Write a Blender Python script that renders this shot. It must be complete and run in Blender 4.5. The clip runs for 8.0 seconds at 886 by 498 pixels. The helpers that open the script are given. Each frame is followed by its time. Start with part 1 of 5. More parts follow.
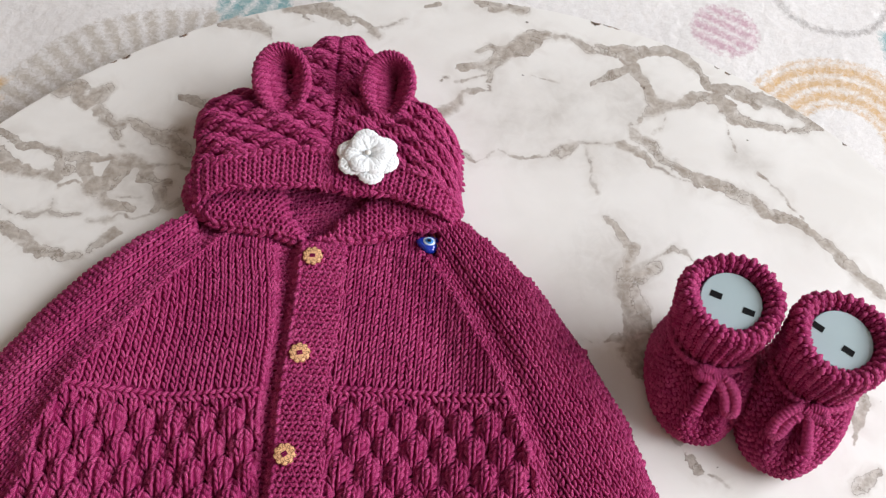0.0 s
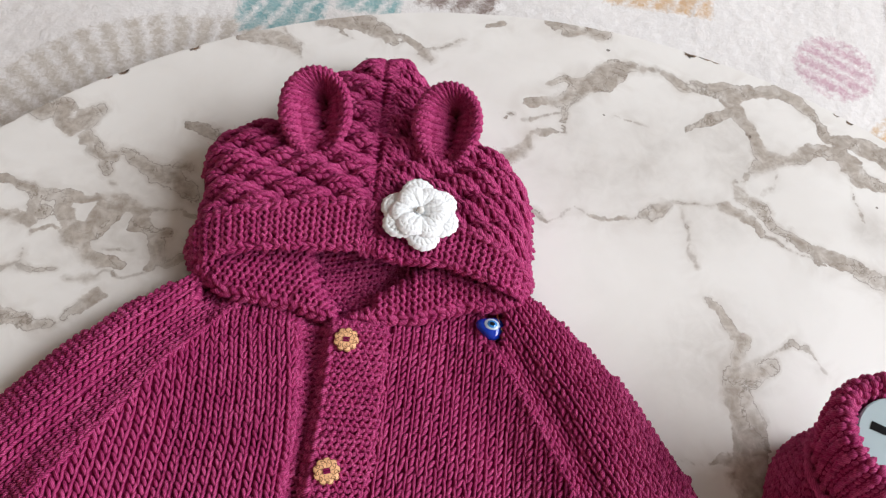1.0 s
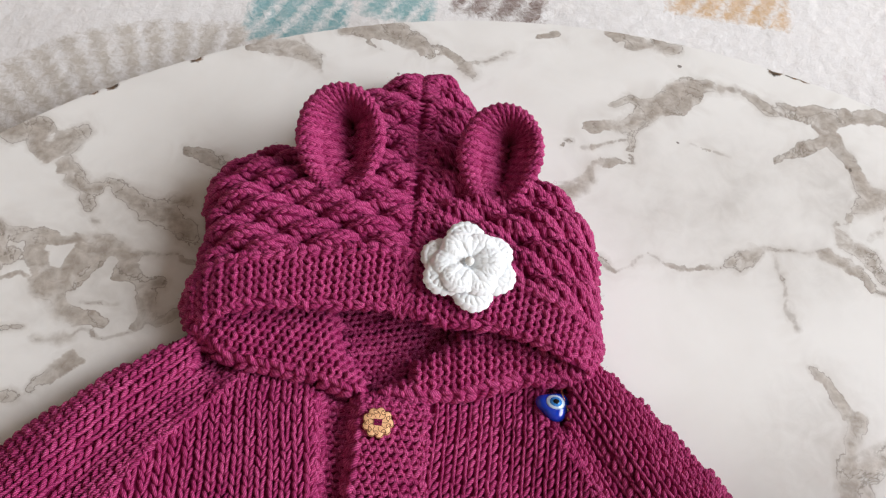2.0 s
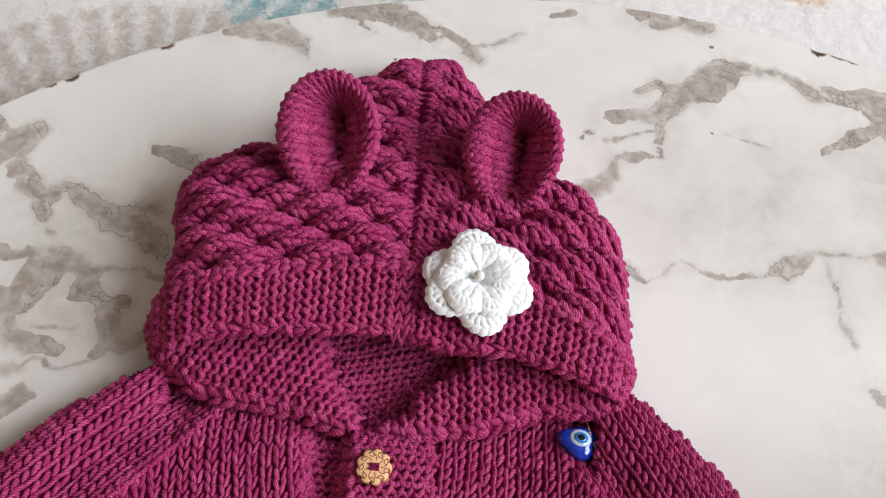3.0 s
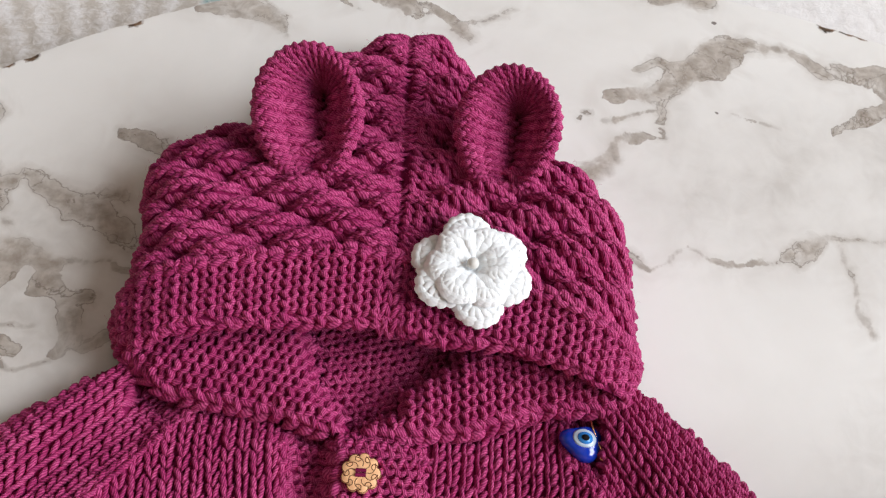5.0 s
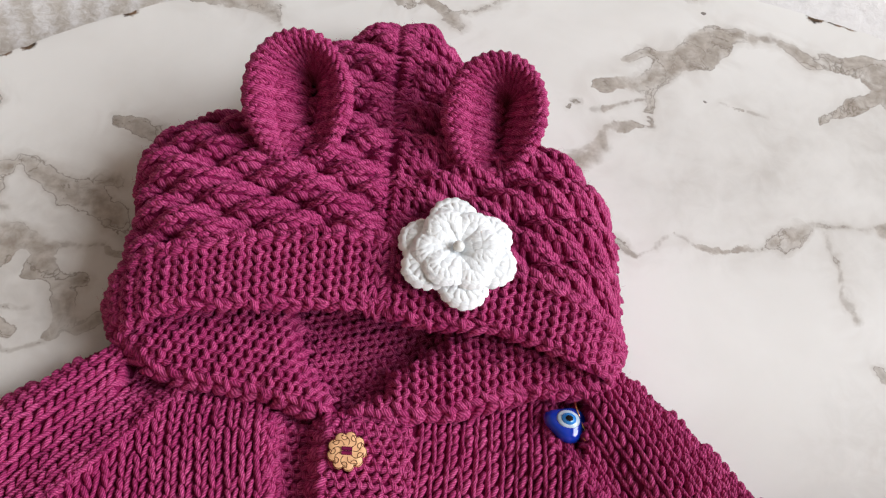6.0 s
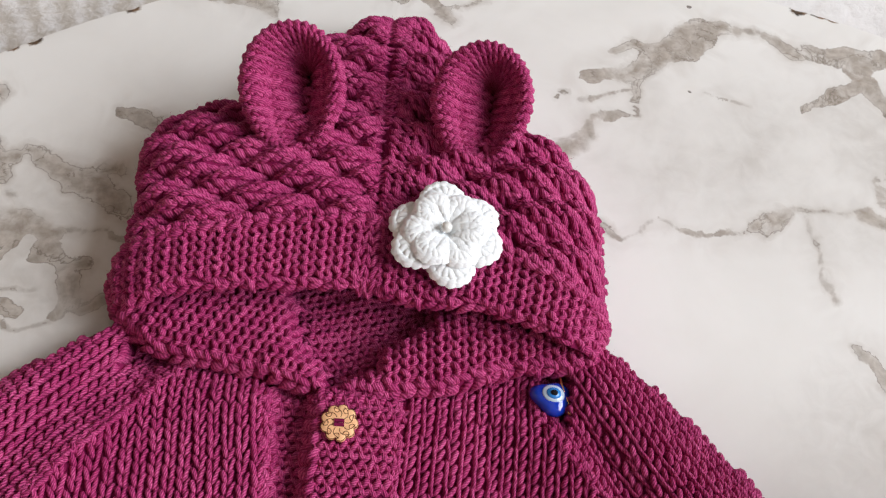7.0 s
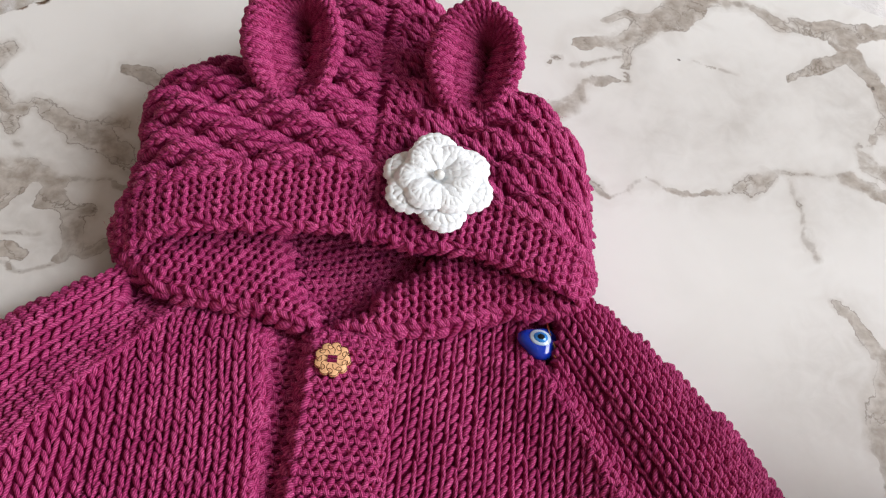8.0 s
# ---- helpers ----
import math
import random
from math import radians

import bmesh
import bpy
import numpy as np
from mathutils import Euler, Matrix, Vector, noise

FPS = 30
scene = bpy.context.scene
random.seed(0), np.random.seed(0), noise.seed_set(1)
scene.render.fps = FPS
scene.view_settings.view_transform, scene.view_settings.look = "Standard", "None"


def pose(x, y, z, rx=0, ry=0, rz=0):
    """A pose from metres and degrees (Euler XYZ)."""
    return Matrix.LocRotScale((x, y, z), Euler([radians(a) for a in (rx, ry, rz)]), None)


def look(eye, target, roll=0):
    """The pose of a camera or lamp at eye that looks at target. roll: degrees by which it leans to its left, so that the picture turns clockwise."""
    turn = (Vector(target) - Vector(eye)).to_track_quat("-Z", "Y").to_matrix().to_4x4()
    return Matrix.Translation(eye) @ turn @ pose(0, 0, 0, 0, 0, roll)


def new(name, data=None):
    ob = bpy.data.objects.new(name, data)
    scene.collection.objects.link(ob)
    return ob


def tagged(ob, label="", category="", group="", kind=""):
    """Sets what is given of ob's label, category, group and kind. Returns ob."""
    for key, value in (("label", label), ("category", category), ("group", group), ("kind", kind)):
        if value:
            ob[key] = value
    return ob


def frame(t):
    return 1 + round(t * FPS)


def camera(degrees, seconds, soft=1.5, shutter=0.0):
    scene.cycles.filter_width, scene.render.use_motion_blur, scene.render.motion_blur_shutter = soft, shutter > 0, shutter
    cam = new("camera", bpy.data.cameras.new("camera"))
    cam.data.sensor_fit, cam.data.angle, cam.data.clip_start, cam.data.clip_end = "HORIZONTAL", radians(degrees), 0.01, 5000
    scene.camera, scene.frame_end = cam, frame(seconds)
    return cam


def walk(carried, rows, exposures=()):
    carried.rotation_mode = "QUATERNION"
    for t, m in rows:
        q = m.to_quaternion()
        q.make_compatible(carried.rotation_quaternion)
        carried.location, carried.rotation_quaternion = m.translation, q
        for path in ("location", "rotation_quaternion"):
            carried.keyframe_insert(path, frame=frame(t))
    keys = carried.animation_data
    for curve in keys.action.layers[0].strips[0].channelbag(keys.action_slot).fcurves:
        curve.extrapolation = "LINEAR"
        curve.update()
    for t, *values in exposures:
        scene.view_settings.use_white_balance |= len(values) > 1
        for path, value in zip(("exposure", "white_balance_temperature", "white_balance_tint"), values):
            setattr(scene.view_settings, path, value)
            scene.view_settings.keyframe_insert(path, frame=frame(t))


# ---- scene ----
cam = camera(56.03, 8.0, soft=1.3)
PATH = [
    (0, (0.0015, -0.2495, 0.5327), (0.0032, -0.0127, 0.0923), 6.70),
    (0.5, (-0.0185, -0.2058, 0.4971), (-0.0154, 0.0280, 0.0552), 8.06),
    (1, (-0.0391, -0.1641, 0.4515), (-0.0374, 0.0750, 0.0124), 9.26),
    (1.5, (-0.0547, -0.1275, 0.4107), (-0.0602, 0.1109, -0.0288), 8.78),
    (1.7, (-0.0612, -0.1199, 0.4009), (-0.0615, 0.1244, -0.0353), 9.79),
    (2.8, (-0.0648, -0.0854, 0.3588), (-0.0720, 0.1575, -0.0782), 7.47),
    (3, (-0.0647, -0.0791, 0.3498), (-0.0680, 0.1596, -0.0896), 8.12),
    (3.5, (-0.0632, -0.0754, 0.3406), (-0.0633, 0.1680, -0.0962), 8.26),
    (4, (-0.0657, -0.0674, 0.3313), (-0.0631, 0.1733, -0.1070), 8.76),
    (4.5, (-0.0665, -0.0697, 0.3261), (-0.0612, 0.1704, -0.1125), 9.33),
    (6, (-0.0586, -0.0777, 0.3282), (-0.0565, 0.1608, -0.1113), 8.86),
    (6.5, (-0.0539, -0.0841, 0.3324), (-0.0533, 0.1559, -0.1062), 8.28),
    (7, (-0.0510, -0.0902, 0.3344), (-0.0535, 0.1511, -0.1035), 7.63),
    (7.5, (-0.0479, -0.1016, 0.3317), (-0.0488, 0.1402, -0.1060), 8.23),
    (8, (-0.0450, -0.1134, 0.3332), (-0.0478, 0.1310, -0.1030), 8.36),
]
walk(cam, [(t, look(eye, target, roll)) for t, eye, target, roll in PATH])

TOP = 0.04          # height of the table top over the rug
LIGHT = 97.0        # window light, watts

# ---- light: a room with one window, overcast day ----
world = bpy.data.worlds.new("sky")
scene.world = world
world.use_nodes = True
wn = world.node_tree
sky = wn.nodes.new("ShaderNodeTexSky")
sky.sky_type, sky.sun_disc, sky.sun_elevation, sky.sun_rotation = "NISHITA", False, radians(40), radians(90)
wn.links.new(sky.outputs[0], wn.nodes["Background"].inputs[0])
wn.nodes["Background"].inputs[1].default_value = 0.12

lamp = bpy.data.lights.new("window_light", "AREA")
lamp.shape, lamp.size, lamp.size_y, lamp.energy, lamp.color = "RECTANGLE", 2.2, 1.3, LIGHT, (0.945, 0.975, 1.0)
new("window_light", lamp).matrix_world = look((2.13, 0.05, 1.55), (0.0, 0.05, 0.1))
scene.view_settings.exposure = 0.0


# ---- materials ----
def shader(name, rough=0.6, spec=0.5):
    mat = bpy.data.materials.new(name)
    mat.use_nodes = True
    nt = mat.node_tree
    b = nt.nodes["Principled BSDF"]
    b.inputs["Roughness"].default_value = rough
    b.inputs["Specular IOR Level"].default_value = spec
    return mat, nt, b


def node(nt, kind, **values):
    n = nt.nodes.new(kind)
    for key, value in values.items():
        if key in n.inputs:
            n.inputs[key].default_value = value
    return n


def noise_node(nt, scale, detail=3.0, rough=0.5, vector=None, distortion=0.0):
    n = node(nt, "ShaderNodeTexNoise", Scale=scale, Detail=detail, Roughness=rough, Distortion=distortion)
    if vector is not None:
        nt.links.new(vector, n.inputs["Vector"])
    return n


def maths(nt, op, a, b=None, c=None):
    n = nt.nodes.new("ShaderNodeMath")
    n.operation = op
    for i, v in enumerate((a, b, c)):
        if v is None:
            continue
        if isinstance(v, (int, float)):
            n.inputs[i].default_value = v
        else:
            nt.links.new(v, n.inputs[i])
    return n.outputs[0]


def ramp(nt, fac, stops):
    n = nt.nodes.new("ShaderNodeValToRGB")
    el = n.color_ramp.elements
    while len(el) < len(stops):
        el.new(0.5)
    for e, (p, c) in zip(el, stops):
        e.position, e.color = p, (*c, 1) if len(c) == 3 else c
    nt.links.new(fac, n.inputs[0])
    return n.outputs[0]


def blend(nt, fac, a, b):
    n = nt.nodes.new("ShaderNodeMix")
    n.data_type = "RGBA"
    for sock, v in ((n.inputs[0], fac), (n.inputs[6], a), (n.inputs[7], b)):
        if isinstance(v, (int, float)):
            sock.default_value = v
        elif isinstance(v, tuple):
            sock.default_value = (*v, 1)
        else:
            nt.links.new(v, sock)
    return n.outputs[2]


def bump(nt, b, height, strength, distance):
    n = node(nt, "ShaderNodeBump", Strength=strength, Distance=distance)
    nt.links.new(height, n.inputs["Height"])
    nt.links.new(n.outputs[0], b.inputs["Normal"])


def yarn_material(name, dark, mid, light, sheen, ply=0.00095, strength=0.6):
    mat, nt, b = shader(name, 0.62, 0.2)
    uv = nt.nodes.new("ShaderNodeUVMap")
    uv.uv_map = "yarn"
    sep = nt.nodes.new("ShaderNodeSeparateXYZ")
    nt.links.new(uv.outputs[0], sep.inputs[0])
    pos = nt.nodes.new("ShaderNodeNewGeometry")
    fine = noise_node(nt, 900, 2, 0.6, pos.outputs["Position"])
    broad = noise_node(nt, 26, 3, 0.5, pos.outputs["Position"])
    turn = maths(nt, "ADD", maths(nt, "MULTIPLY", sep.outputs[0], 0.62), maths(nt, "MULTIPLY", sep.outputs[1], 0.8))
    turn = maths(nt, "ADD", turn, maths(nt, "MULTIPLY", fine.outputs[0], 0.0008))
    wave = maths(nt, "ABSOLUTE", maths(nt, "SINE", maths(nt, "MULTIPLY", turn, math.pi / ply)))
    # ply highlights and the shade between plies are put into the colour
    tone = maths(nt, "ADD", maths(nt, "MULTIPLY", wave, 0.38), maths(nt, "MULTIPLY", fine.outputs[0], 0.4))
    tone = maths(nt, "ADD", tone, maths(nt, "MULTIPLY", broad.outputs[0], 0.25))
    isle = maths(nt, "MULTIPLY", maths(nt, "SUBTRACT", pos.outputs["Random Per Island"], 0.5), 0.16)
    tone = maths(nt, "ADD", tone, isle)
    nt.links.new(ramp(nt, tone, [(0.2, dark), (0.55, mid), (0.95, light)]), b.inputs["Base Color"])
    b.inputs["Sheen Weight"].default_value = sheen
    b.inputs["Sheen Roughness"].default_value = 0.45
    b.inputs["Sheen Tint"].default_value = (*light, 1)
    bump(nt, b, maths(nt, "ADD", wave, maths(nt, "MULTIPLY", fine.outputs[0], 0.7)), strength, 0.0007)
    return mat


def plain_material(name, colour, rough, spec=0.5, metal=0.0, vary=0.12, scale=60.0, relief=0.0):
    mat, nt, b = shader(name, rough, spec)
    pos = nt.nodes.new("ShaderNodeNewGeometry")
    n = noise_node(nt, scale, 4, 0.6, pos.outputs["Position"])
    low = tuple(c * (1 - vary) for c in colour)
    high = tuple(min(1, c * (1 + vary)) for c in colour)
    nt.links.new(ramp(nt, n.outputs[0], [(0.3, low), (0.7, high)]), b.inputs["Base Color"])
    b.inputs["Metallic"].default_value = metal
    if relief:
        bump(nt, b, n.outputs[0], 0.5, relief)
    return mat


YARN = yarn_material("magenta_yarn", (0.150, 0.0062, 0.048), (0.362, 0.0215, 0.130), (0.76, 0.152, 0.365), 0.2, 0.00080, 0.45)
WHITE_YARN = yarn_material("white_yarn", (0.87, 0.91, 0.96), (0.905, 0.94, 0.975), (0.93, 0.955, 0.98), 0.0, 0.0009, 0.10)
# darker than the yarn: shade in stitch gaps put into the colour; also thread
SHADED_BACKING = plain_material("magenta_backing", (0.20, 0.0105, 0.068), 0.9, 0.1, vary=0.3, scale=300)


def marble_material():
    mat, nt, b = shader("marble_laminate", 0.3, 0.45)
    pos = nt.nodes.new("ShaderNodeNewGeometry")
    at = nt.nodes.new("ShaderNodeAttribute")
    at.attribute_name = "vein"
    soft = nt.nodes.new("ShaderNodeAttribute")
    soft.attribute_name = "smudge"
    n1 = noise_node(nt, 42, 3, 0.55, pos.outputs["Position"], 1.1)
    n2 = noise_node(nt, 210, 4, 0.6, pos.outputs["Position"], 0.4)
    cloud = noise_node(nt, 17, 4, 0.55, pos.outputs["Position"], 0.5)
    n1c = maths(nt, "SUBTRACT", n1.outputs[0], 0.5)
    width = noise_node(nt, 24, 3, 0.6, pos.outputs["Position"], 0.3)
    d0 = maths(nt, "ADD", at.outputs["Fac"], maths(nt, "MULTIPLY", maths(nt, "SUBTRACT", width.outputs[0], 0.64), 0.0065))
    mid = noise_node(nt, 105, 4, 0.6, pos.outputs["Position"], 0.6)
    d = maths(nt, "ADD", d0, maths(nt, "MULTIPLY", n1c, 0.006))
    d = maths(nt, "ADD", d, maths(nt, "MULTIPLY", maths(nt, "SUBTRACT", mid.outputs[0], 0.5), 0.0070))
    d = maths(nt, "ADD", d, maths(nt, "MULTIPLY", maths(nt, "SUBTRACT", n2.outputs[0], 0.5), 0.0024))
    hard = ramp(nt, maths(nt, "MULTIPLY_ADD", d, 120.0, 0.5), [(0.44, (1, 1, 1)), (0.56, (0, 0, 0))])
    gentle = ramp(nt, maths(nt, "MULTIPLY_ADD", d, 120.0, 0.5), [(0.10, (1, 1, 1)), (0.85, (0, 0, 0))])
    side = ramp(nt, noise_node(nt, 31, 2, 0.5, pos.outputs["Position"], 0.5).outputs[0], [(0.42, (0, 0, 0)), (0.58, (1, 1, 1))])
    fill = blend(nt, side, hard, gentle)
    body = ramp(nt, mid.outputs[0], [(0.36, (1, 1, 1)), (0.52, (0.90, 0.90, 0.90)), (0.66, (0.50, 0.50, 0.50))])
    fill = maths(nt, "MULTIPLY", fill, body)
    rim = ramp(nt, maths(nt, "MULTIPLY_ADD", d, 300.0, 0.5), [(0.36, (0, 0, 0)), (0.48, (1, 1, 1)), (0.58, (0, 0, 0))])
    rim_on = ramp(nt, noise_node(nt, 44, 2, 0.5, pos.outputs["Position"]).outputs[0], [(0.42, (0, 0, 0)), (0.54, (1, 1, 1))])
    grey = ramp(nt, n2.outputs[0], [(0.3, (0.30, 0.253, 0.215)), (0.5, (0.40, 0.352, 0.312)), (0.72, (0.53, 0.482, 0.44))])
    base = ramp(nt, cloud.outputs[0], [(0.3, (0.77, 0.755, 0.74)), (0.6, (0.83, 0.82, 0.81))])
    halo = ramp(nt, maths(nt, "MULTIPLY", d0, 60.0), [(0.0, (1, 1, 1)), (0.8, (0, 0, 0))])
    near = maths(nt, "MULTIPLY", halo, ramp(nt, n1.outputs[0], [(0.44, (0, 0, 0)), (0.70, (1, 1, 1))]))
    base = blend(nt, maths(nt, "MULTIPLY", near, 0.5), base, (0.58, 0.54, 0.51))
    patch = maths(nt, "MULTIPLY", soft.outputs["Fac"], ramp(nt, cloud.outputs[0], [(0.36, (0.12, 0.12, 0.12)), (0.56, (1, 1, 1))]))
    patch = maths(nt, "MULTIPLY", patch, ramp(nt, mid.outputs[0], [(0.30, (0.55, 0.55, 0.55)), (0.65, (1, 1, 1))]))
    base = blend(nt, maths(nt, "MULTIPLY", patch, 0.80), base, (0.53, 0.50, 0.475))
    crack_noise = noise_node(nt, 46, 5, 0.6, pos.outputs["Position"], 0.4)
    crack = ramp(nt, maths(nt, "ABSOLUTE", maths(nt, "SUBTRACT", crack_noise.outputs[0], 0.5)), [(0.0, (1, 1, 1)), (0.014, (0, 0, 0))])
    crack = maths(nt, "MULTIPLY", crack, maths(nt, "MULTIPLY", hard, rim_on))
    col = blend(nt, maths(nt, "MULTIPLY", fill, 0.97), base, grey)
    col = blend(nt, maths(nt, "MULTIPLY", maths(nt, "MAXIMUM", maths(nt, "MULTIPLY", rim, rim_on), crack), 0.8), col, (0.20, 0.168, 0.14))
    heart = nt.nodes.new("ShaderNodeAttribute")
    heart.attribute_name = "core"
    fine = maths(nt, "ADD", heart.outputs["Fac"], maths(nt, "MULTIPLY", maths(nt, "SUBTRACT", n2.outputs[0], 0.5), 0.0026))
    fine = maths(nt, "ADD", fine, maths(nt, "MULTIPLY", maths(nt, "SUBTRACT", mid.outputs[0], 0.5), 0.0030))
    fine = ramp(nt, maths(nt, "MULTIPLY", fine, 400.0), [(0.15, (1, 1, 1)), (0.55, (0, 0, 0))])
    fine = maths(nt, "MULTIPLY", fine, ramp(nt, n1.outputs[0], [(0.40, (0, 0, 0)), (0.60, (1, 1, 1))]))
    col = blend(nt, maths(nt, "MULTIPLY", fine, 0.55), col, (0.36, 0.32, 0.29))
    specks = noise_node(nt, 130, 0, 0.5, pos.outputs["Position"])
    dots = ramp(nt, specks.outputs[0], [(0.865, (0, 0, 0)), (0.875, (1, 1, 1))])
    col = blend(nt, maths(nt, "MULTIPLY", dots, 0.8), col, (0.08, 0.06, 0.05))
    broken = nt.nodes.new("ShaderNodeAttribute")
    broken.attribute_name = "chip"
    lost = maths(nt, "ADD", broken.outputs["Fac"], maths(nt, "MULTIPLY", maths(nt, "SUBTRACT", noise_node(nt, 500, 3, 0.6, pos.outputs["Position"]).outputs[0], 0.5), 0.003))
    lost = ramp(nt, maths(nt, "MULTIPLY_ADD", lost, 400.0, 0.5), [(0.3, (1, 1, 1)), (0.7, (0, 0, 0))])
    col = blend(nt, lost, col, ramp(nt, n2.outputs[0], [(0.40, (0.05, 0.035, 0.025)), (0.70, (0.26, 0.15, 0.08))]))
    nt.links.new(col, b.inputs["Base Color"])
    smear = noise_node(nt, 9, 3, 0.6, pos.outputs["Position"])
    nt.links.new(maths(nt, "MULTIPLY_ADD", smear.outputs[0], 0.22, 0.22), b.inputs["Roughness"])
    bump(nt, b, n2.outputs[0], 0.05, 0.0005)
    return mat


def rug_material():
    mat, nt, b = shader("printed_fleece", 0.95, 0.1)
    pos = nt.nodes.new("ShaderNodeNewGeometry")
    at = nt.nodes.new("ShaderNodeAttribute")
    at.attribute_name = "print"
    tint = nt.nodes.new("ShaderNodeAttribute")
    tint.attribute_name = "tint"
    n = noise_node(nt, 260, 4, 0.65, pos.outputs["Position"], 0.8)
    m = noise_node(nt, 40, 3, 0.6, pos.outputs["Position"])
    base = ramp(nt, n.outputs[0], [(0.3, (0.73, 0.71, 0.715)), (0.7, (0.83, 0.815, 0.825))])
    d = maths(nt, "ADD", at.outputs["Fac"], maths(nt, "MULTIPLY", maths(nt, "SUBTRACT", n.outputs[0], 0.5), 0.010))
    ink = ramp(nt, maths(nt, "MULTIPLY_ADD", d, 90.0, 0.5), [(0.25, (1, 1, 1)), (0.75, (0, 0, 0))])
    ink = maths(nt, "MULTIPLY", ink, ramp(nt, n.outputs[0], [(0.28, (0.95, 0.95, 0.95)), (0.75, (0.45, 0.45, 0.45))]))
    nt.links.new(blend(nt, ink, base, tint.outputs["Color"]), b.inputs["Base Color"])
    b.inputs["Sheen Weight"].default_value = 0.3
    bump(nt, b, maths(nt, "ADD", n.outputs[0], maths(nt, "MULTIPLY", m.outputs[0], 2.0)), 0.22, 0.004)
    return mat


MARBLE = marble_material()
RUG = rug_material()
EDGE = plain_material("chipboard_edge", (0.42, 0.30, 0.19), 0.85, 0.2, vary=0.4, scale=400, relief=0.001)
# wall and ceiling reflectance set the strength and warmth of the fill light
PLASTER = plain_material("wall_paint", (0.48, 0.36, 0.26), 0.8, 0.2, vary=0.04, scale=5, relief=0.0005)
CEILING = plain_material("ceiling_paint", (0.42, 0.40, 0.37), 0.85, 0.2, vary=0.03, scale=5)
FRAME = plain_material("window_frame_paint", (0.8, 0.8, 0.8), 0.4, 0.4, vary=0.03)
WOOD = plain_material("button_wood", (0.96, 0.52, 0.28), 0.55, 0.35, vary=0.16, scale=500)
BURNT = plain_material("burnt_line", (0.16, 0.06, 0.025), 0.8, 0.2, vary=0.3, scale=300)
BLUE = plain_material("blue_glass", (0.004, 0.035, 0.42), 0.06, 0.7, vary=0.1, scale=90)
SKY_BLUE = plain_material("light_blue_enamel", (0.03, 0.22, 0.62), 0.1, 0.6, vary=0.05)
PALE = plain_material("pale_enamel", (0.50, 0.62, 0.74), 0.12, 0.6, vary=0.04)
BLACK = plain_material("black_plastic", (0.010, 0.010, 0.011), 0.9, 0.1, vary=0.2)
GREYBLUE = plain_material("grey_blue_plastic", (0.34, 0.43, 0.46), 0.5, 0.4, vary=0.04, scale=30)
BRASS = plain_material("gold_wire", (0.83, 0.50, 0.22), 0.25, 0.5, metal=1.0, vary=0.08)
PEARL = plain_material("pearl_bead", (0.74, 0.74, 0.72), 0.12, 0.7, vary=0.03)


# ---- mesh helpers ----
def part(name, data, material, parent=None, label=""):
    """Links a mesh or bmesh as one object under a thing or a part."""
    if isinstance(data, bmesh.types.BMesh):
        me = bpy.data.meshes.new(name)
        data.normal_update()
        data.to_mesh(me)
        data.free()
    else:
        me = data
    for m in material if isinstance(material, (list, tuple)) else [material]:
        me.materials.append(m)
    me.shade_smooth()
    ob = new(name, me)
    if parent is not None:
        ob.parent = parent
    if label:
        tagged(ob, label)
    return ob


def thing(name, label, category, at=(0, 0, 0), group="", kind=""):
    ob = new(name)
    ob.location = at
    return tagged(ob, label, category, group, kind)


def array_mesh(name, verts, quads, uvs=None, slots=None):
    """A mesh of quads from numpy arrays."""
    me = bpy.data.meshes.new(name)
    me.vertices.add(len(verts))
    me.vertices.foreach_set("co", np.asarray(verts, np.float32).ravel())
    me.loops.add(4 * len(quads))
    me.loops.foreach_set("vertex_index", np.asarray(quads, np.int32).ravel())
    me.polygons.add(len(quads))
    me.polygons.foreach_set("loop_start", np.arange(0, 4 * len(quads), 4, dtype=np.int32))
    if slots is not None:
        me.polygons.foreach_set("material_index", np.asarray(slots, np.int32))
    if uvs is not None:
        layer = me.uv_layers.new(name="yarn")
        layer.data.foreach_set("uv", np.asarray(uvs, np.float32)[np.asarray(quads).ravel()].ravel())
    me.update(calc_edges=True)
    me.validate()
    return me


def box_bm(bm, lo, hi):
    r = bmesh.ops.create_cube(bm, size=1.0)
    for v in r["verts"]:
        v.co = Vector([(a + b) / 2 + c * (b - a) for a, b, c in zip(lo, hi, v.co)])
    return bm


def tube(points, radius, sides=6, closed=False):
    """A round strand through points, as vertices, quads and uvs."""
    p = np.asarray(points, float)
    n = len(p)
    tan = np.roll(p, -1, 0) - np.roll(p, 1, 0) if closed else np.gradient(p, axis=0)
    tan /= np.linalg.norm(tan, axis=1, keepdims=True) + 1e-12
    up = np.array([0.03, 0.05, 1.0])
    side = np.cross(tan, up)
    side /= np.linalg.norm(side, axis=1, keepdims=True) + 1e-12
    top = np.cross(side, tan)
    ang = np.linspace(0, 2 * math.pi, sides, endpoint=False)
    rad = np.broadcast_to(np.asarray(radius, float), (n,))[:, None, None]
    v = p[:, None] + rad * (np.cos(ang)[None, :, None] * side[:, None] + np.sin(ang)[None, :, None] * top[:, None])
    run = np.concatenate([[0], np.cumsum(np.linalg.norm(np.diff(p, axis=0), axis=1))])
    uv = np.stack([np.repeat(run, sides), np.tile(ang * float(np.mean(rad)), n)], 1)
    i, j = np.meshgrid(np.arange(n if closed else n - 1), np.arange(sides), indexing="ij")
    a, b = i * sides + j, i * sides + (j + 1) % sides
    c, d = ((i + 1) % n) * sides + (j + 1) % sides, ((i + 1) % n) * sides + j
    return v.reshape(-1, 3), np.stack([a, b, c, d], -1).reshape(-1, 4), uv


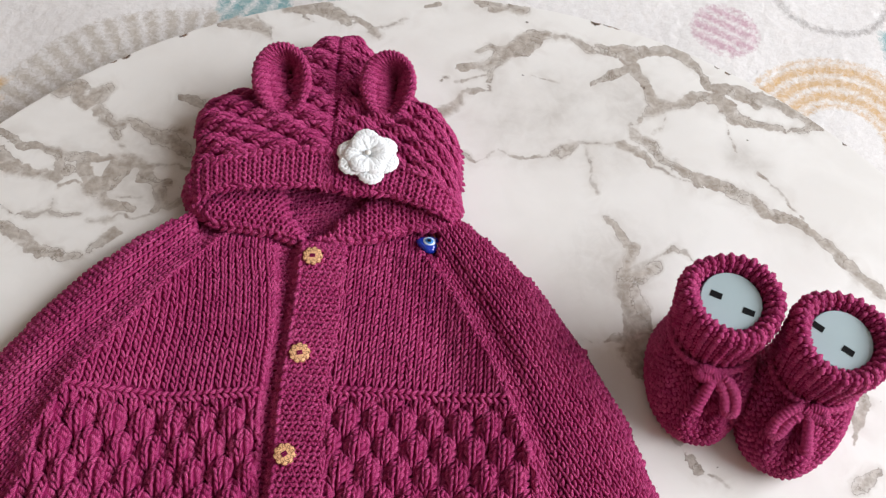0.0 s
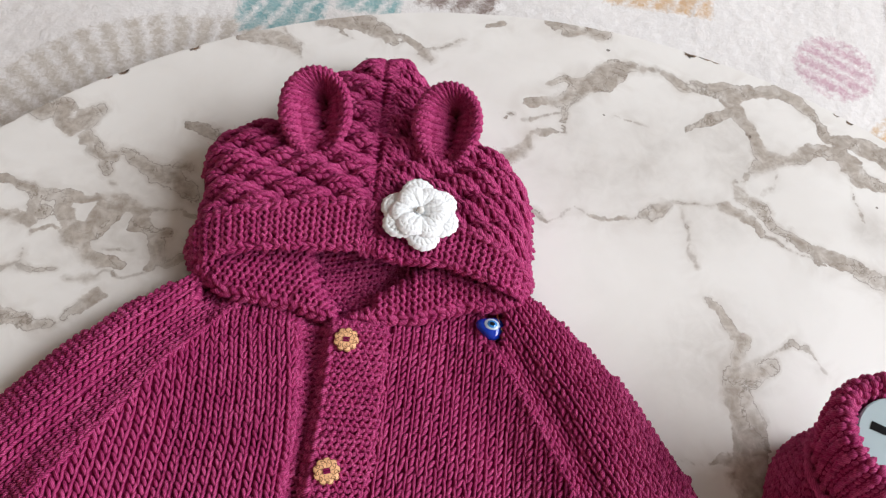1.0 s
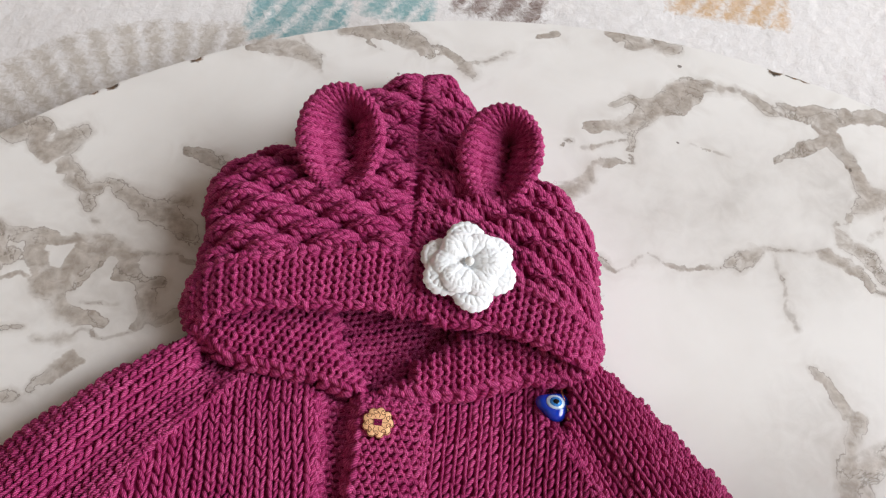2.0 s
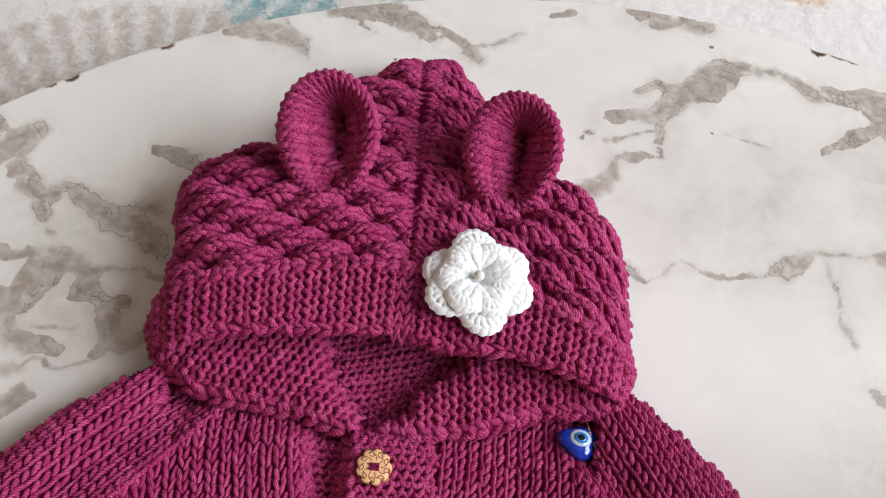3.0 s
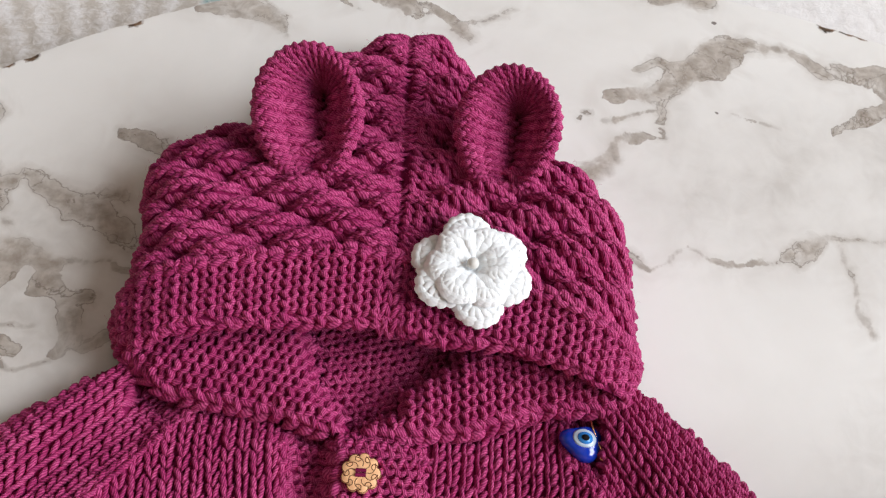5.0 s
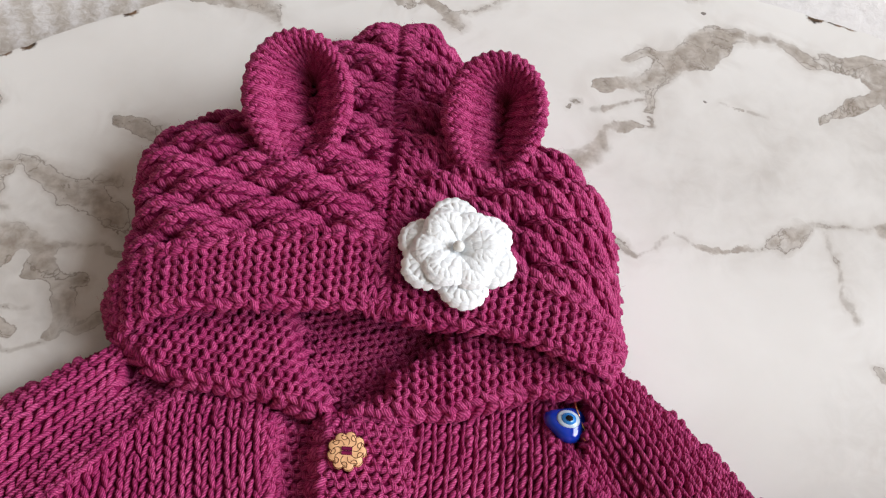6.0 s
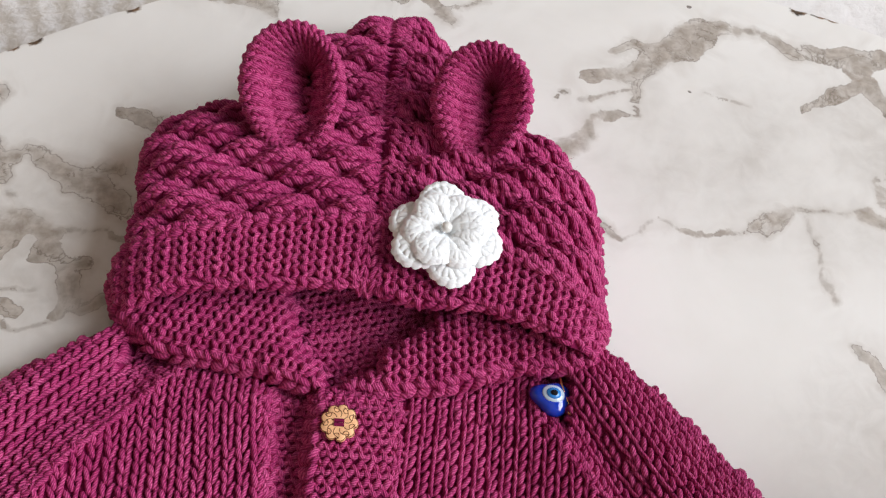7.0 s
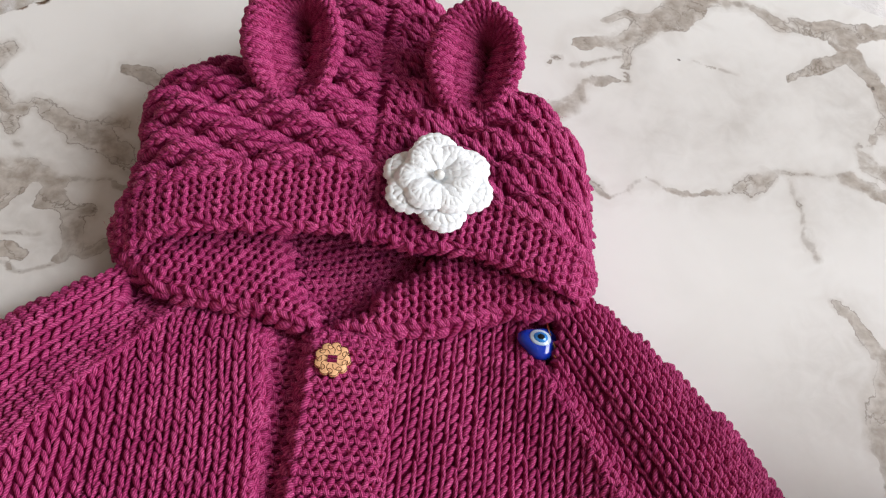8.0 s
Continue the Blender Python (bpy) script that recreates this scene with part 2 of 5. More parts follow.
def merged(*pieces):
    """Joins (verts, quads, uvs) triples."""
    base, v, q, u = 0, [], [], []
    for pv, pq, pu in pieces:
        v.append(pv), q.append(pq + base), u.append(pu)
        base += len(pv)
    return np.concatenate(v), np.concatenate(q), np.concatenate(u)


def inside(poly, x, y):
    p = np.asarray(poly, float)
    hit = np.zeros(np.shape(x), bool)
    for (x0, y0), (x1, y1) in zip(p, np.roll(p, -1, 0)):
        if y0 != y1:
            hit ^= ((y0 > y) != (y1 > y)) & (x < (x1 - x0) * (y - y0) / (y1 - y0) + x0)
    return hit


def away(line, x, y, closed=False):
    """The distance to a polyline."""
    p = np.asarray(line, float)
    best = np.full(np.shape(x), 9.0)
    for a, b in zip(p if closed else p[:-1], np.roll(p, -1, 0) if closed else p[1:]):
        d = b - a
        s = np.clip(((x - a[0]) * d[0] + (y - a[1]) * d[1]) / (d @ d + 1e-12), 0, 1)
        best = np.minimum(best, np.hypot(x - a[0] - s * d[0], y - a[1] - s * d[1]))
    return best


def smooth_line(points, n=40):
    """A curve through points (Catmull-Rom), with n points a span."""
    p = np.asarray(points, float)
    p = np.concatenate([[2 * p[0] - p[1]], p, [2 * p[-1] - p[-2]]])
    out = []
    for a, b, c, d in zip(p, p[1:], p[2:], p[3:]):
        t = np.linspace(0, 1, n, endpoint=False)[:, None]
        out.append(0.5 * (2 * b + (c - a) * t + (2 * a - 5 * b + 4 * c - d) * t**2 + (3 * b - a - 3 * c + d) * t**3))
    return np.concatenate(out + [p[-2:-1]])


def spread(line, gap):
    """Points at even gaps along a line, and the line's heading at each."""
    p = np.asarray(line, float)
    run = np.concatenate([[0], np.cumsum(np.linalg.norm(np.diff(p, axis=0), axis=1))])
    at = np.arange(gap / 2, run[-1], gap)
    q = np.stack([np.interp(at, run, c) for c in p.T], 1)
    e = np.stack([np.interp(at + 1e-3, run, c) for c in p.T], 1) - np.stack([np.interp(at - 1e-3, run, c) for c in p.T], 1)
    return q, np.arctan2(e[:, 1], e[:, 0])


def dome(t):
    return np.sqrt(np.clip(1 - (1 - np.clip(t, 0, 1)) ** 2, 0, 1))


def hills(x, y, size, seed):
    """Low smooth unevenness in about -1 to 1."""
    r = np.random.RandomState(seed)
    out = 0
    for _ in range(7):
        a, f, ph = r.uniform(0, 2 * math.pi), r.uniform(0.6, 1.5) * 2 * math.pi / size, r.uniform(0, 6.28)
        out = out + np.sin(f * (np.cos(a) * x + np.sin(a) * y) + ph)
    return out / 4


class Field:
    """A height over the plan, sampled on a grid."""

    def __init__(self, lo, hi, step, height):
        self.lo, self.step = np.array(lo), step
        nx, ny = int((hi[0] - lo[0]) / step) + 2, int((hi[1] - lo[1]) / step) + 2
        self.x, self.y = np.meshgrid(lo[0] + step * np.arange(nx), lo[1] + step * np.arange(ny), indexing="ij")
        self.z = height(self.x, self.y)

    def at(self, x, y):
        i, j = (x - self.lo[0]) / self.step, (y - self.lo[1]) / self.step
        i, j = np.clip(i, 0, self.z.shape[0] - 1.001), np.clip(j, 0, self.z.shape[1] - 1.001)
        a, b = i.astype(int), j.astype(int)
        u, v = i - a, j - b
        z = self.z
        return (z[a, b] * (1 - u) + z[a + 1, b] * u) * (1 - v) + (z[a, b + 1] * (1 - u) + z[a + 1, b + 1] * u) * v

    def surface(self, u, v):
        return np.stack([u, v, self.at(u, v)], -1)

    def sheet(self, poly, sink, tight=False):
        """The backing sheet under the stitches, inside poly; its dark colour stands for shade."""
        ok = inside(poly, self.x, self.y)
        four = ok[:-1, :-1].astype(int) + ok[1:, :-1] + ok[:-1, 1:] + ok[1:, 1:]
        cell = four > (3 if tight else 0)
        idx = np.arange(ok.size).reshape(ok.shape)
        q = np.stack([idx[:-1, :-1], idx[1:, :-1], idx[1:, 1:], idx[:-1, 1:]], -1)[cell]
        v = np.stack([self.x, self.y, np.maximum(self.z - sink, TOP + 0.0004)], -1).reshape(-1, 3)
        used, inv = np.unique(q.ravel(), return_inverse=True)
        return v[used], inv.reshape(-1, 4), np.zeros((len(used), 2))


RINGS, ROUND = 6, 5


def strands(surface, lobes):
    """Short bowed lengths of yarn on a surface. Columns of lobes: u, v, heading, half length, half width, height, bow."""
    L = np.asarray(lobes, float)
    a, f = np.meshgrid(np.linspace(-1, 1, RINGS), np.linspace(-1.8, 1.8, ROUND), indexing="ij")
    a, f = a.ravel()[None], f.ravel()[None]
    full = 0.22 + 0.78 * np.sqrt(np.clip(1 - np.abs(a) ** 2.4, 0, 1))
    u0, v0, th, hl, hw, hh, bow = [c[:, None] for c in L.T]
    along, across = a * hl, hw * full * np.sin(f) + bow * (a**2 - 0.4)
    u, v = u0 + np.cos(th) * along - np.sin(th) * across, v0 + np.sin(th) * along + np.cos(th) * across
    e = 4e-4
    p = surface(u, v)
    n = np.cross(surface(u + e, v) - p, surface(u, v + e) - p)
    n /= np.linalg.norm(n, axis=-1, keepdims=True) + 1e-15
    off = hh * (full * (0.35 + np.cos(f)) - 0.55) - hh * 0.35 * a**2
    p = p + n * off[..., None]
    i, j = np.meshgrid(np.arange(RINGS - 1), np.arange(ROUND - 1), indexing="ij")
    q = np.stack([i * ROUND + j, (i + 1) * ROUND + j, (i + 1) * ROUND + j + 1, i * ROUND + j + 1], -1).reshape(-1, 4)
    k = RINGS * ROUND
    quads = (q[None] + (np.arange(len(L)) * k)[:, None, None]).reshape(-1, 4)
    shift = np.random.RandomState(len(L)).uniform(0, 0.01, (len(L), 1))
    uv = np.stack([np.broadcast_to(along + shift, p.shape[:2]), np.broadcast_to(f * hw, p.shape[:2])], -1)
    return p.reshape(-1, 3), quads, uv.reshape(-1, 2)


def jitter(lobes, seed, place=0.0002, size=0.07, turn=0.08):
    r = np.random.RandomState(seed)
    L = np.array(lobes, float)
    L[:, :2] += r.normal(0, place, (len(L), 2))
    L[:, 2] += r.normal(0, turn, len(L))
    L[:, 3:6] *= r.normal(1, size, (len(L), 3)).clip(0.75, 1.3)
    return L


def plain_knit(u, v, head, p, q, lean=1.0):
    """Two legs a stitch at u, v, of columns that run along head: one leg slants, the other stands nearly upright."""
    c, s = np.cos(head), np.sin(head)
    out = []
    for off, tilt, hl, hw, hh in ((0.19, -0.44, 0.84 * q, 0.225 * p, 0.44 * p), (-0.26, 0.12, 0.92 * q, 0.170 * p, 0.37 * p)):
        o = off * p * lean
        out.append(np.stack([u - s * o, v + c * o, head + tilt * lean, *[np.full(u.shape, w) for w in (hl, hw, hh)], np.full(u.shape, 0.0)], -1))
    return np.concatenate([w.reshape(-1, 7) for w in out])


def cord_knit(u, v, head, p, q):
    """Cords along head: two strands that wind round each other."""
    c, s = np.cos(head), np.sin(head)
    f = np.ones(u.shape)
    out = []
    for across, along, tilt, hw, hh in ((0.17, 0.0, -0.36, 0.25, 0.36), (-0.22, 0.45, 0.16, 0.21, 0.32)):
        out.append(np.stack([u - s * across * p + c * along * q, v + c * across * p + s * along * q, head + tilt, f * 0.74 * q, f * hw * p, f * hh * p, f * 0.0002], -1).reshape(-1, 7))
    return np.concatenate(out)


def grid(poly, head, p, q, warp=None, stagger=0.0):
    """Stitch places inside a region, in columns along head."""
    P = np.asarray(poly, float)
    mid, reach = P.mean(0), np.linalg.norm(P - P.mean(0), axis=1).max() * 1.3
    i, j = np.meshgrid(np.arange(-reach, reach, p), np.arange(-reach, reach, q), indexing="ij")
    j = j + q * ((np.round(i / p) * stagger) % 1)
    c, s = math.cos(head), math.sin(head)
    u, v = mid[0] + c * j - s * i, mid[1] + s * j + c * i
    th = np.full(u.shape, head)
    if warp:
        u, v, th = warp(u, v, th)
    ok = inside(poly, u, v)
    return u[ok], v[ok], th[ok]


def trim(line, u, v, th, keep=0.0026):
    """Leaves out what comes too near a line."""
    ok = away(line, u, v) > keep
    return u[ok], v[ok], th[ok]


def ridge_knit(u, v, head, p, q, wide=1.0):
    """Garter: slanting bumps along ridges of direction head, with the loops of the row behind in the valleys."""
    c, s = np.cos(head), np.sin(head)
    f = np.full(u.shape, 1.0)
    rows = []
    for across, along, tilt, hl, hw, hh, bow in ((0.03, 0.0, 0.90, 0.62 * q, 0.195 * p, 0.40 * p, 0.0005), (-0.10, 0.5, -0.55, 0.50 * q, 0.150 * p, 0.30 * p, -0.0005),
                                                 (0.50, 0.2, -0.70, 0.58 * q, 0.175 * p, 0.17 * p, 0.0003), (0.46, 0.7, 0.60, 0.50 * q, 0.160 * p, 0.14 * p, 0.0)):
        rows.append(np.stack([u - s * across * p + c * along * q, v + c * across * p + s * along * q, head + tilt, f * hl, f * hw * wide, f * hh, f * bow], -1).reshape(-1, 7))
    return np.concatenate(rows)


def chain(line, gap, wide, high, lean=0.5):
    """A braid of stitches along a line: two legs side by side."""
    q, th = spread(line, gap)
    f = np.full(len(q), 1.0)
    out = []
    for side in (1, -1):
        o = side * wide * 0.55
        out.append(np.stack([q[:, 0] - np.sin(th) * o, q[:, 1] + np.cos(th) * o, th - side * lean, f * gap * 0.75, f * wide * 0.55, f * high, f * 0], -1))
    return np.concatenate(out)


# ---- the room: unseen walls and ceiling, added to bounce the window light ----
def room():
    walls = {"wall_east": None, "wall_west": ((-2.45, -2.0, 0), (-2.3, 3.2, 2.6)), "wall_north": ((-2.45, 3.2, 0), (2.35, 3.35, 2.6)), "wall_south": ((-2.45, -2.15, 0), (2.35, -2.0, 2.6))}
    for name, span in walls.items():
        bm = bmesh.new()
        if name == "wall_east":
            for a, b in (((2.2, -2.0, 0), (2.35, -1.1, 2.6)), ((2.2, 1.2, 0), (2.35, 3.2, 2.6)), ((2.2, -1.1, 0), (2.35, 1.2, 0.85)), ((2.2, -1.1, 2.25), (2.35, 1.2, 2.6))):
                box_bm(bm, a, b)
        else:
            box_bm(bm, *span)
        ob = part(name, bm, PLASTER)
        ob.data.shade_flat()
        tagged(ob, "plain cream painted wall of the room", "wall", kind="structure")
    ob = part("ceiling", box_bm(bmesh.new(), (-2.45, -2.15, 2.6), (2.35, 3.35, 2.7)), CEILING)
    ob.data.shade_flat()
    tagged(ob, "plain white painted ceiling", "ceiling", kind="structure")
    win = thing("window_1", "white framed window that lights the room", "window", (2.27, 0.05, 1.55), kind="structure")
    for lo, hi in (((-0.03, -1.15, -0.70), (0.03, -1.09, 0.70)), ((-0.03, 1.09, -0.70), (0.03, 1.15, 0.70)), ((-0.03, -1.09, 0.64), (0.03, 1.09, 0.70)), ((-0.03, -1.09, -0.70), (0.03, 1.09, -0.64)), ((-0.025, -0.03, -0.64), (0.025, 0.03, 0.64))):
        part("window_frame", box_bm(bmesh.new(), lo, hi), FRAME, win).data.shade_flat()


# prints on the rug: kind, centre, size, colour
PRINTS = [
    ("arc", (-0.205, 0.075), (0.118, 0.165), (0.50, 0.45, 0.40)),
    ("bars", (-0.178, 0.256), (0.030, 0.026), (0.12, 0.34, 0.38)),
    ("bars", (-0.118, 0.283), (0.022, 0.018), (0.14, 0.36, 0.39)),
    ("bars", (-0.055, 0.297), (0.030, 0.017), (0.14, 0.075, 0.055)),
    ("disc", (0.226, 0.281), (0.029, 0.029), (0.52, 0.30, 0.39)),
    ("bars", (0.095, 0.330), (0.040, 0.018), (0.60, 0.38, 0.19)),
    ("swath", (0.315, 0.175), (0.035, 0.085), (0.62, 0.38, 0.15)),
    ("ring", (0.325, 0.345), (0.050, 0.056), (0.40, 0.38, 0.38)),
    ("bars", (0.385, 0.270), (0.022, 0.030), (0.14, 0.36, 0.39)),
    ("bars", (-0.375, 0.115), (0.025, 0.03), (0.60, 0.40, 0.18)),
]


def rug():
    near = 0.003
    xs = np.concatenate([np.linspace(-2.3, -0.55, 25)[:-1], np.arange(-0.55, 0.56, near), np.linspace(0.56, 2.2, 20)[1:]])
    ys = np.concatenate([np.linspace(-2, 0.05, 25)[:-1], np.arange(0.05, 0.5, near), np.linspace(0.5, 3.2, 25)[1:]])
    x, y = np.meshgrid(xs, ys, indexing="ij")
    best = np.full(x.shape, 0.05)
    tint = np.full(x.shape + (3,), 0.5)
    for kind, (cx, cy), (a, b), col in PRINTS:
        dx, dy = x - cx, y - cy
        r, ang = np.hypot(dx, dy), np.arctan2(dy, dx)
        line = np.abs((dx * 0.5 + dy) % 0.0135 - 0.0067) - 0.0046
        if kind == "arc":
            d = np.maximum(np.maximum(a - r, r - b), (np.abs((ang * 0.14) % 0.0145 - 0.0072) - 0.0046))
            d = np.maximum(d, -dy - 0.02)
        elif kind == "disc":
            d = np.maximum(r - a, line)
        elif kind == "ring":
            d = np.abs(r - (a + b) / 2) - 0.003
        elif kind == "swath":
            d = np.maximum(np.maximum(a - r, r - b), np.maximum(np.abs(r % 0.0135 - 0.0067) - 0.0046, -dy - dx * 0.2))
        else:
            d = np.maximum(np.maximum(np.abs(dx) - a, np.abs(dy) - b), np.abs((dx * 0.9 - dy * 0.4) % 0.015 - 0.0075) - 0.0058)
        tint[d < best] = col
        best = np.minimum(best, d)
    z = 0.0015 * hills(x, y, 0.11, 5) + np.random.RandomState(3).normal(0, 0.0003, x.shape) * (np.abs(x) < 0.6)
    idx = np.arange(x.size).reshape(x.shape)
    q = np.stack([idx[:-1, :-1], idx[1:, :-1], idx[1:, 1:], idx[:-1, 1:]], -1).reshape(-1, 4)
    me = array_mesh("floor", np.stack([x, y, z], -1).reshape(-1, 3), q)
    me.attributes.new("print", "FLOAT", "POINT").data.foreach_set("value", best.astype(np.float32).ravel())
    rgba = np.concatenate([tint, np.ones(x.shape + (1,))], -1).astype(np.float32)
    me.attributes.new("tint", "FLOAT_COLOR", "POINT").data.foreach_set("color", rgba.ravel())
    tagged(part("floor", me, RUG), "off-white fleece rug printed with pastel stripes", "rug", kind="structure")


# grey veins of the table top: x, y and half width along each
VEINS_NORTH = [
    [(-0.140, 0.213, 0.0015), (-0.122, 0.215, 0.0051), (-0.110, 0.217, 0.0062), (-0.097, 0.211, 0.0051), (-0.090, 0.205, 0.0030)],
    [(-0.123, 0.206, 0.0015), (-0.111, 0.201, 0.0007)],
    [(-0.086, 0.212, 0.0015), (-0.077, 0.206, 0.0015), (-0.069, 0.200, 0.0030), (-0.065, 0.196, 0.0030)],
    [(-0.067, 0.202, 0.0015), (-0.057, 0.207, 0.0010), (-0.045, 0.216, 0.0005)],
    [(-0.184, 0.190, 0.0020), (-0.171, 0.193, 0.0040), (-0.160, 0.192, 0.0045), (-0.150, 0.188, 0.0030), (-0.145, 0.181, 0.0010)],
    [(-0.162, 0.202, 0.0010), (-0.152, 0.193, 0.0007), (-0.144, 0.180, 0.0005)],
    [(-0.030, 0.231, 0.0005), (-0.020, 0.235, 0.0016)],
    [(0.009, 0.243, 0.0021), (0.021, 0.239, 0.0037), (0.035, 0.240, 0.0037), (0.046, 0.238, 0.0026), (0.050, 0.244, 0.0011)],
]
VEINS_PATCH = [
    [(-0.007, 0.129, 0.0032), (0.003, 0.140, 0.0023), (0.004, 0.149, 0.0019), (0.018, 0.154, 0.0012), (0.026, 0.154, 0.0010), (0.024, 0.171, 0.0015), (0.026, 0.182, 0.0025), (0.035, 0.192, 0.0050), (0.048, 0.196, 0.0060), (0.058, 0.208, 0.0046)],
    [(0.039, 0.197, 0.0050), (0.054, 0.212, 0.0066), (0.065, 0.215, 0.0036), (0.080, 0.215, 0.0005)],
    [(0.013, 0.190, 0.0015), (0.022, 0.196, 0.0025), (0.035, 0.198, 0.0020)],
    [(-0.002, 0.170, 0.0007), (0.010, 0.177, 0.0034), (0.019, 0.176, 0.0024), (0.024, 0.182, 0.0015)],
    [(-0.012, 0.161, 0.0009), (-0.006, 0.162, 0.0005)],
    [(-0.001, 0.159, 0.0005), (0.011, 0.165, 0.0007), (0.022, 0.168, 0.0007)],
    [(0.056, 0.172, 0.0005), (0.065, 0.172, 0.0015), (0.075, 0.168, 0.0005)],
]
VEINS_LOOP = [
    [(0.083, 0.216, 0.0010), (0.094, 0.210, 0.0020), (0.101, 0.205, 0.0040), (0.112, 0.205, 0.0035), (0.130, 0.208, 0.0051), (0.148, 0.209, 0.0036), (0.161, 0.214, 0.0036), (0.172, 0.210, 0.0041), (0.181, 0.202, 0.0030), (0.189, 0.191, 0.0020), (0.194, 0.181, 0.0034), (0.208, 0.180, 0.0044), (0.217, 0.179, 0.0074), (0.229, 0.170, 0.0039)],
    [(0.130, 0.203, 0.0055), (0.133, 0.192, 0.0045), (0.141, 0.182, 0.0020), (0.145, 0.171, 0.0024), (0.153, 0.157, 0.0038), (0.168, 0.161, 0.0034), (0.186, 0.171, 0.0039), (0.199, 0.169, 0.0053), (0.205, 0.163, 0.0063)],
    [(0.103, 0.172, 0.0015), (0.121, 0.184, 0.0030), (0.132, 0.192, 0.0035)],
]
VEINS_EAST = [
    [(0.153, 0.153, 0.0033), (0.140, 0.146, 0.0014), (0.131, 0.135, 0.0009), (0.135, 0.127, 0.0023), (0.146, 0.121, 0.0037), (0.152, 0.110, 0.0023), (0.166, 0.102, 0.0031), (0.178, 0.096, 0.0036), (0.190, 0.093, 0.0049), (0.206, 0.087, 0.0044), (0.215, 0.082, 0.0048), (0.229, 0.072, 0.0039), (0.245, 0.069, 0.0034), (0.260, 0.059, 0.0038), (0.270, 0.050, 0.0034), (0.279, 0.040, 0.0025), (0.290, 0.027, 0.0033), (0.301, 0.018, 0.0024)],
    [(0.232, 0.175, 0.0044), (0.248, 0.170, 0.0039), (0.263, 0.161, 0.0034), (0.275, 0.153, 0.0014)],
    [(0.207, 0.164, 0.0048), (0.210, 0.153, 0.0052), (0.227, 0.151, 0.0024), (0.248, 0.148, 0.0012), (0.261, 0.149, 0.0012), (0.275, 0.153, 0.0014)],
]
VEINS_THIN = [
    [(0.204, 0.147, 0.0009), (0.205, 0.137, 0.0006), (0.210, 0.122, 0.0003)],
    [(0.226, 0.106, 0.0003), (0.237, 0.094, 0.0004), (0.246, 0.081, 0.0007), (0.253, 0.070, 0.0009)],
    [(0.158, 0.149, 0.0005), (0.155, 0.137, 0.0006), (0.149, 0.129, 0.0005)],
    [(0.125, 0.118, 0.0018), (0.137, 0.113, 0.0027), (0.149, 0.102, 0.0011), (0.166, 0.094, 0.0011), (0.181, 0.089, 0.0011)],
    [(0.125, 0.119, 0.0009), (0.108, 0.117, 0.0005), (0.092, 0.116, 0.0009), (0.084, 0.108, 0.0031), (0.077, 0.103, 0.0018), (0.071, 0.100, 0.0007), (0.055, 0.097, 0.0011), (0.043, 0.097, 0.0009), (0.033, 0.101, 0.0009), (0.027, 0.093, 0.0007), (0.019, 0.089, 0.0009), (0.013, 0.093, 0.0011), (0.002, 0.097, 0.0011)],
    [(0.099, 0.112, 0.0009), (0.102, 0.100, 0.0011), (0.103, 0.093, 0.0004), (0.106, 0.074, 0.0003)],
]
VEINS_BOOTEES = [
    [(0.113, 0.054, 0.0008), (0.120, 0.049, 0.0021), (0.128, 0.036, 0.0033), (0.134, 0.028, 0.0025)],
    [(0.132, 0.032, 0.0041), (0.126, 0.014, 0.0044), (0.128, 0.002, 0.0067), (0.132, -0.010, 0.0082), (0.135, -0.024, 0.0081), (0.133, -0.042, 0.0090), (0.135, -0.053, 0.0063)],
    [(0.147, 0.021, 0.0037), (0.136, 0.011, 0.0056)],
    [(0.128, 0.015, 0.0012), (0.143, 0.023, 0.0010), (0.151, 0.030, 0.0010), (0.161, 0.037, 0.0010), (0.169, 0.032, 0.0006), (0.178, 0.020, 0.0004)],
    [(0.098, -0.040, 0.0003), (0.113, -0.039, 0.0011), (0.122, -0.036, 0.0023)],
    [(0.155, -0.091, 0.0018), (0.161, -0.105, 0.0010), (0.168, -0.114, 0.0017), (0.176, -0.117, 0.0008), (0.188, -0.122, 0.0003)],
    [(0.278, -0.059, 0.0040), (0.273, -0.071, 0.0033), (0.267, -0.089, 0.0007)],
    [(0.265, -0.114, 0.0034), (0.278, -0.105, 0.0031)],
]
VEINS_WEST = [
    [(-0.286, 0.111, 0.0054), (-0.273, 0.115, 0.0059), (-0.264, 0.101, 0.0049), (-0.258, 0.109, 0.0063), (-0.251, 0.118, 0.0032)],
    [(-0.255, 0.099, 0.0045), (-0.242, 0.088, 0.0031), (-0.237, 0.084, 0.0022), (-0.229, 0.092, 0.0018), (-0.219, 0.086, 0.0039), (-0.208, 0.081, 0.0048), (-0.197, 0.077, 0.0065), (-0.185, 0.071, 0.0047), (-0.180, 0.067, 0.0026)],
    [(-0.195, 0.086, 0.0022), (-0.188, 0.088, 0.0022)],
    [(-0.239, 0.086, 0.0013), (-0.234, 0.075, 0.0017)],
    [(-0.229, 0.070, 0.0004), (-0.221, 0.062, 0.0004)],
    [(-0.197, 0.117, 0.0014), (-0.188, 0.115, 0.0027), (-0.181, 0.112, 0.0032)],
    [(-0.289, -0.004, 0.0028), (-0.278, -0.009, 0.0035), (-0.264, -0.016, 0.0042), (-0.254, -0.019, 0.0042), (-0.242, -0.021, 0.0035), (-0.228, -0.018, 0.0010), (-0.223, -0.011, 0.0019), (-0.218, -0.004, 0.0027), (-0.212, 0.002, 0.0016)],
]
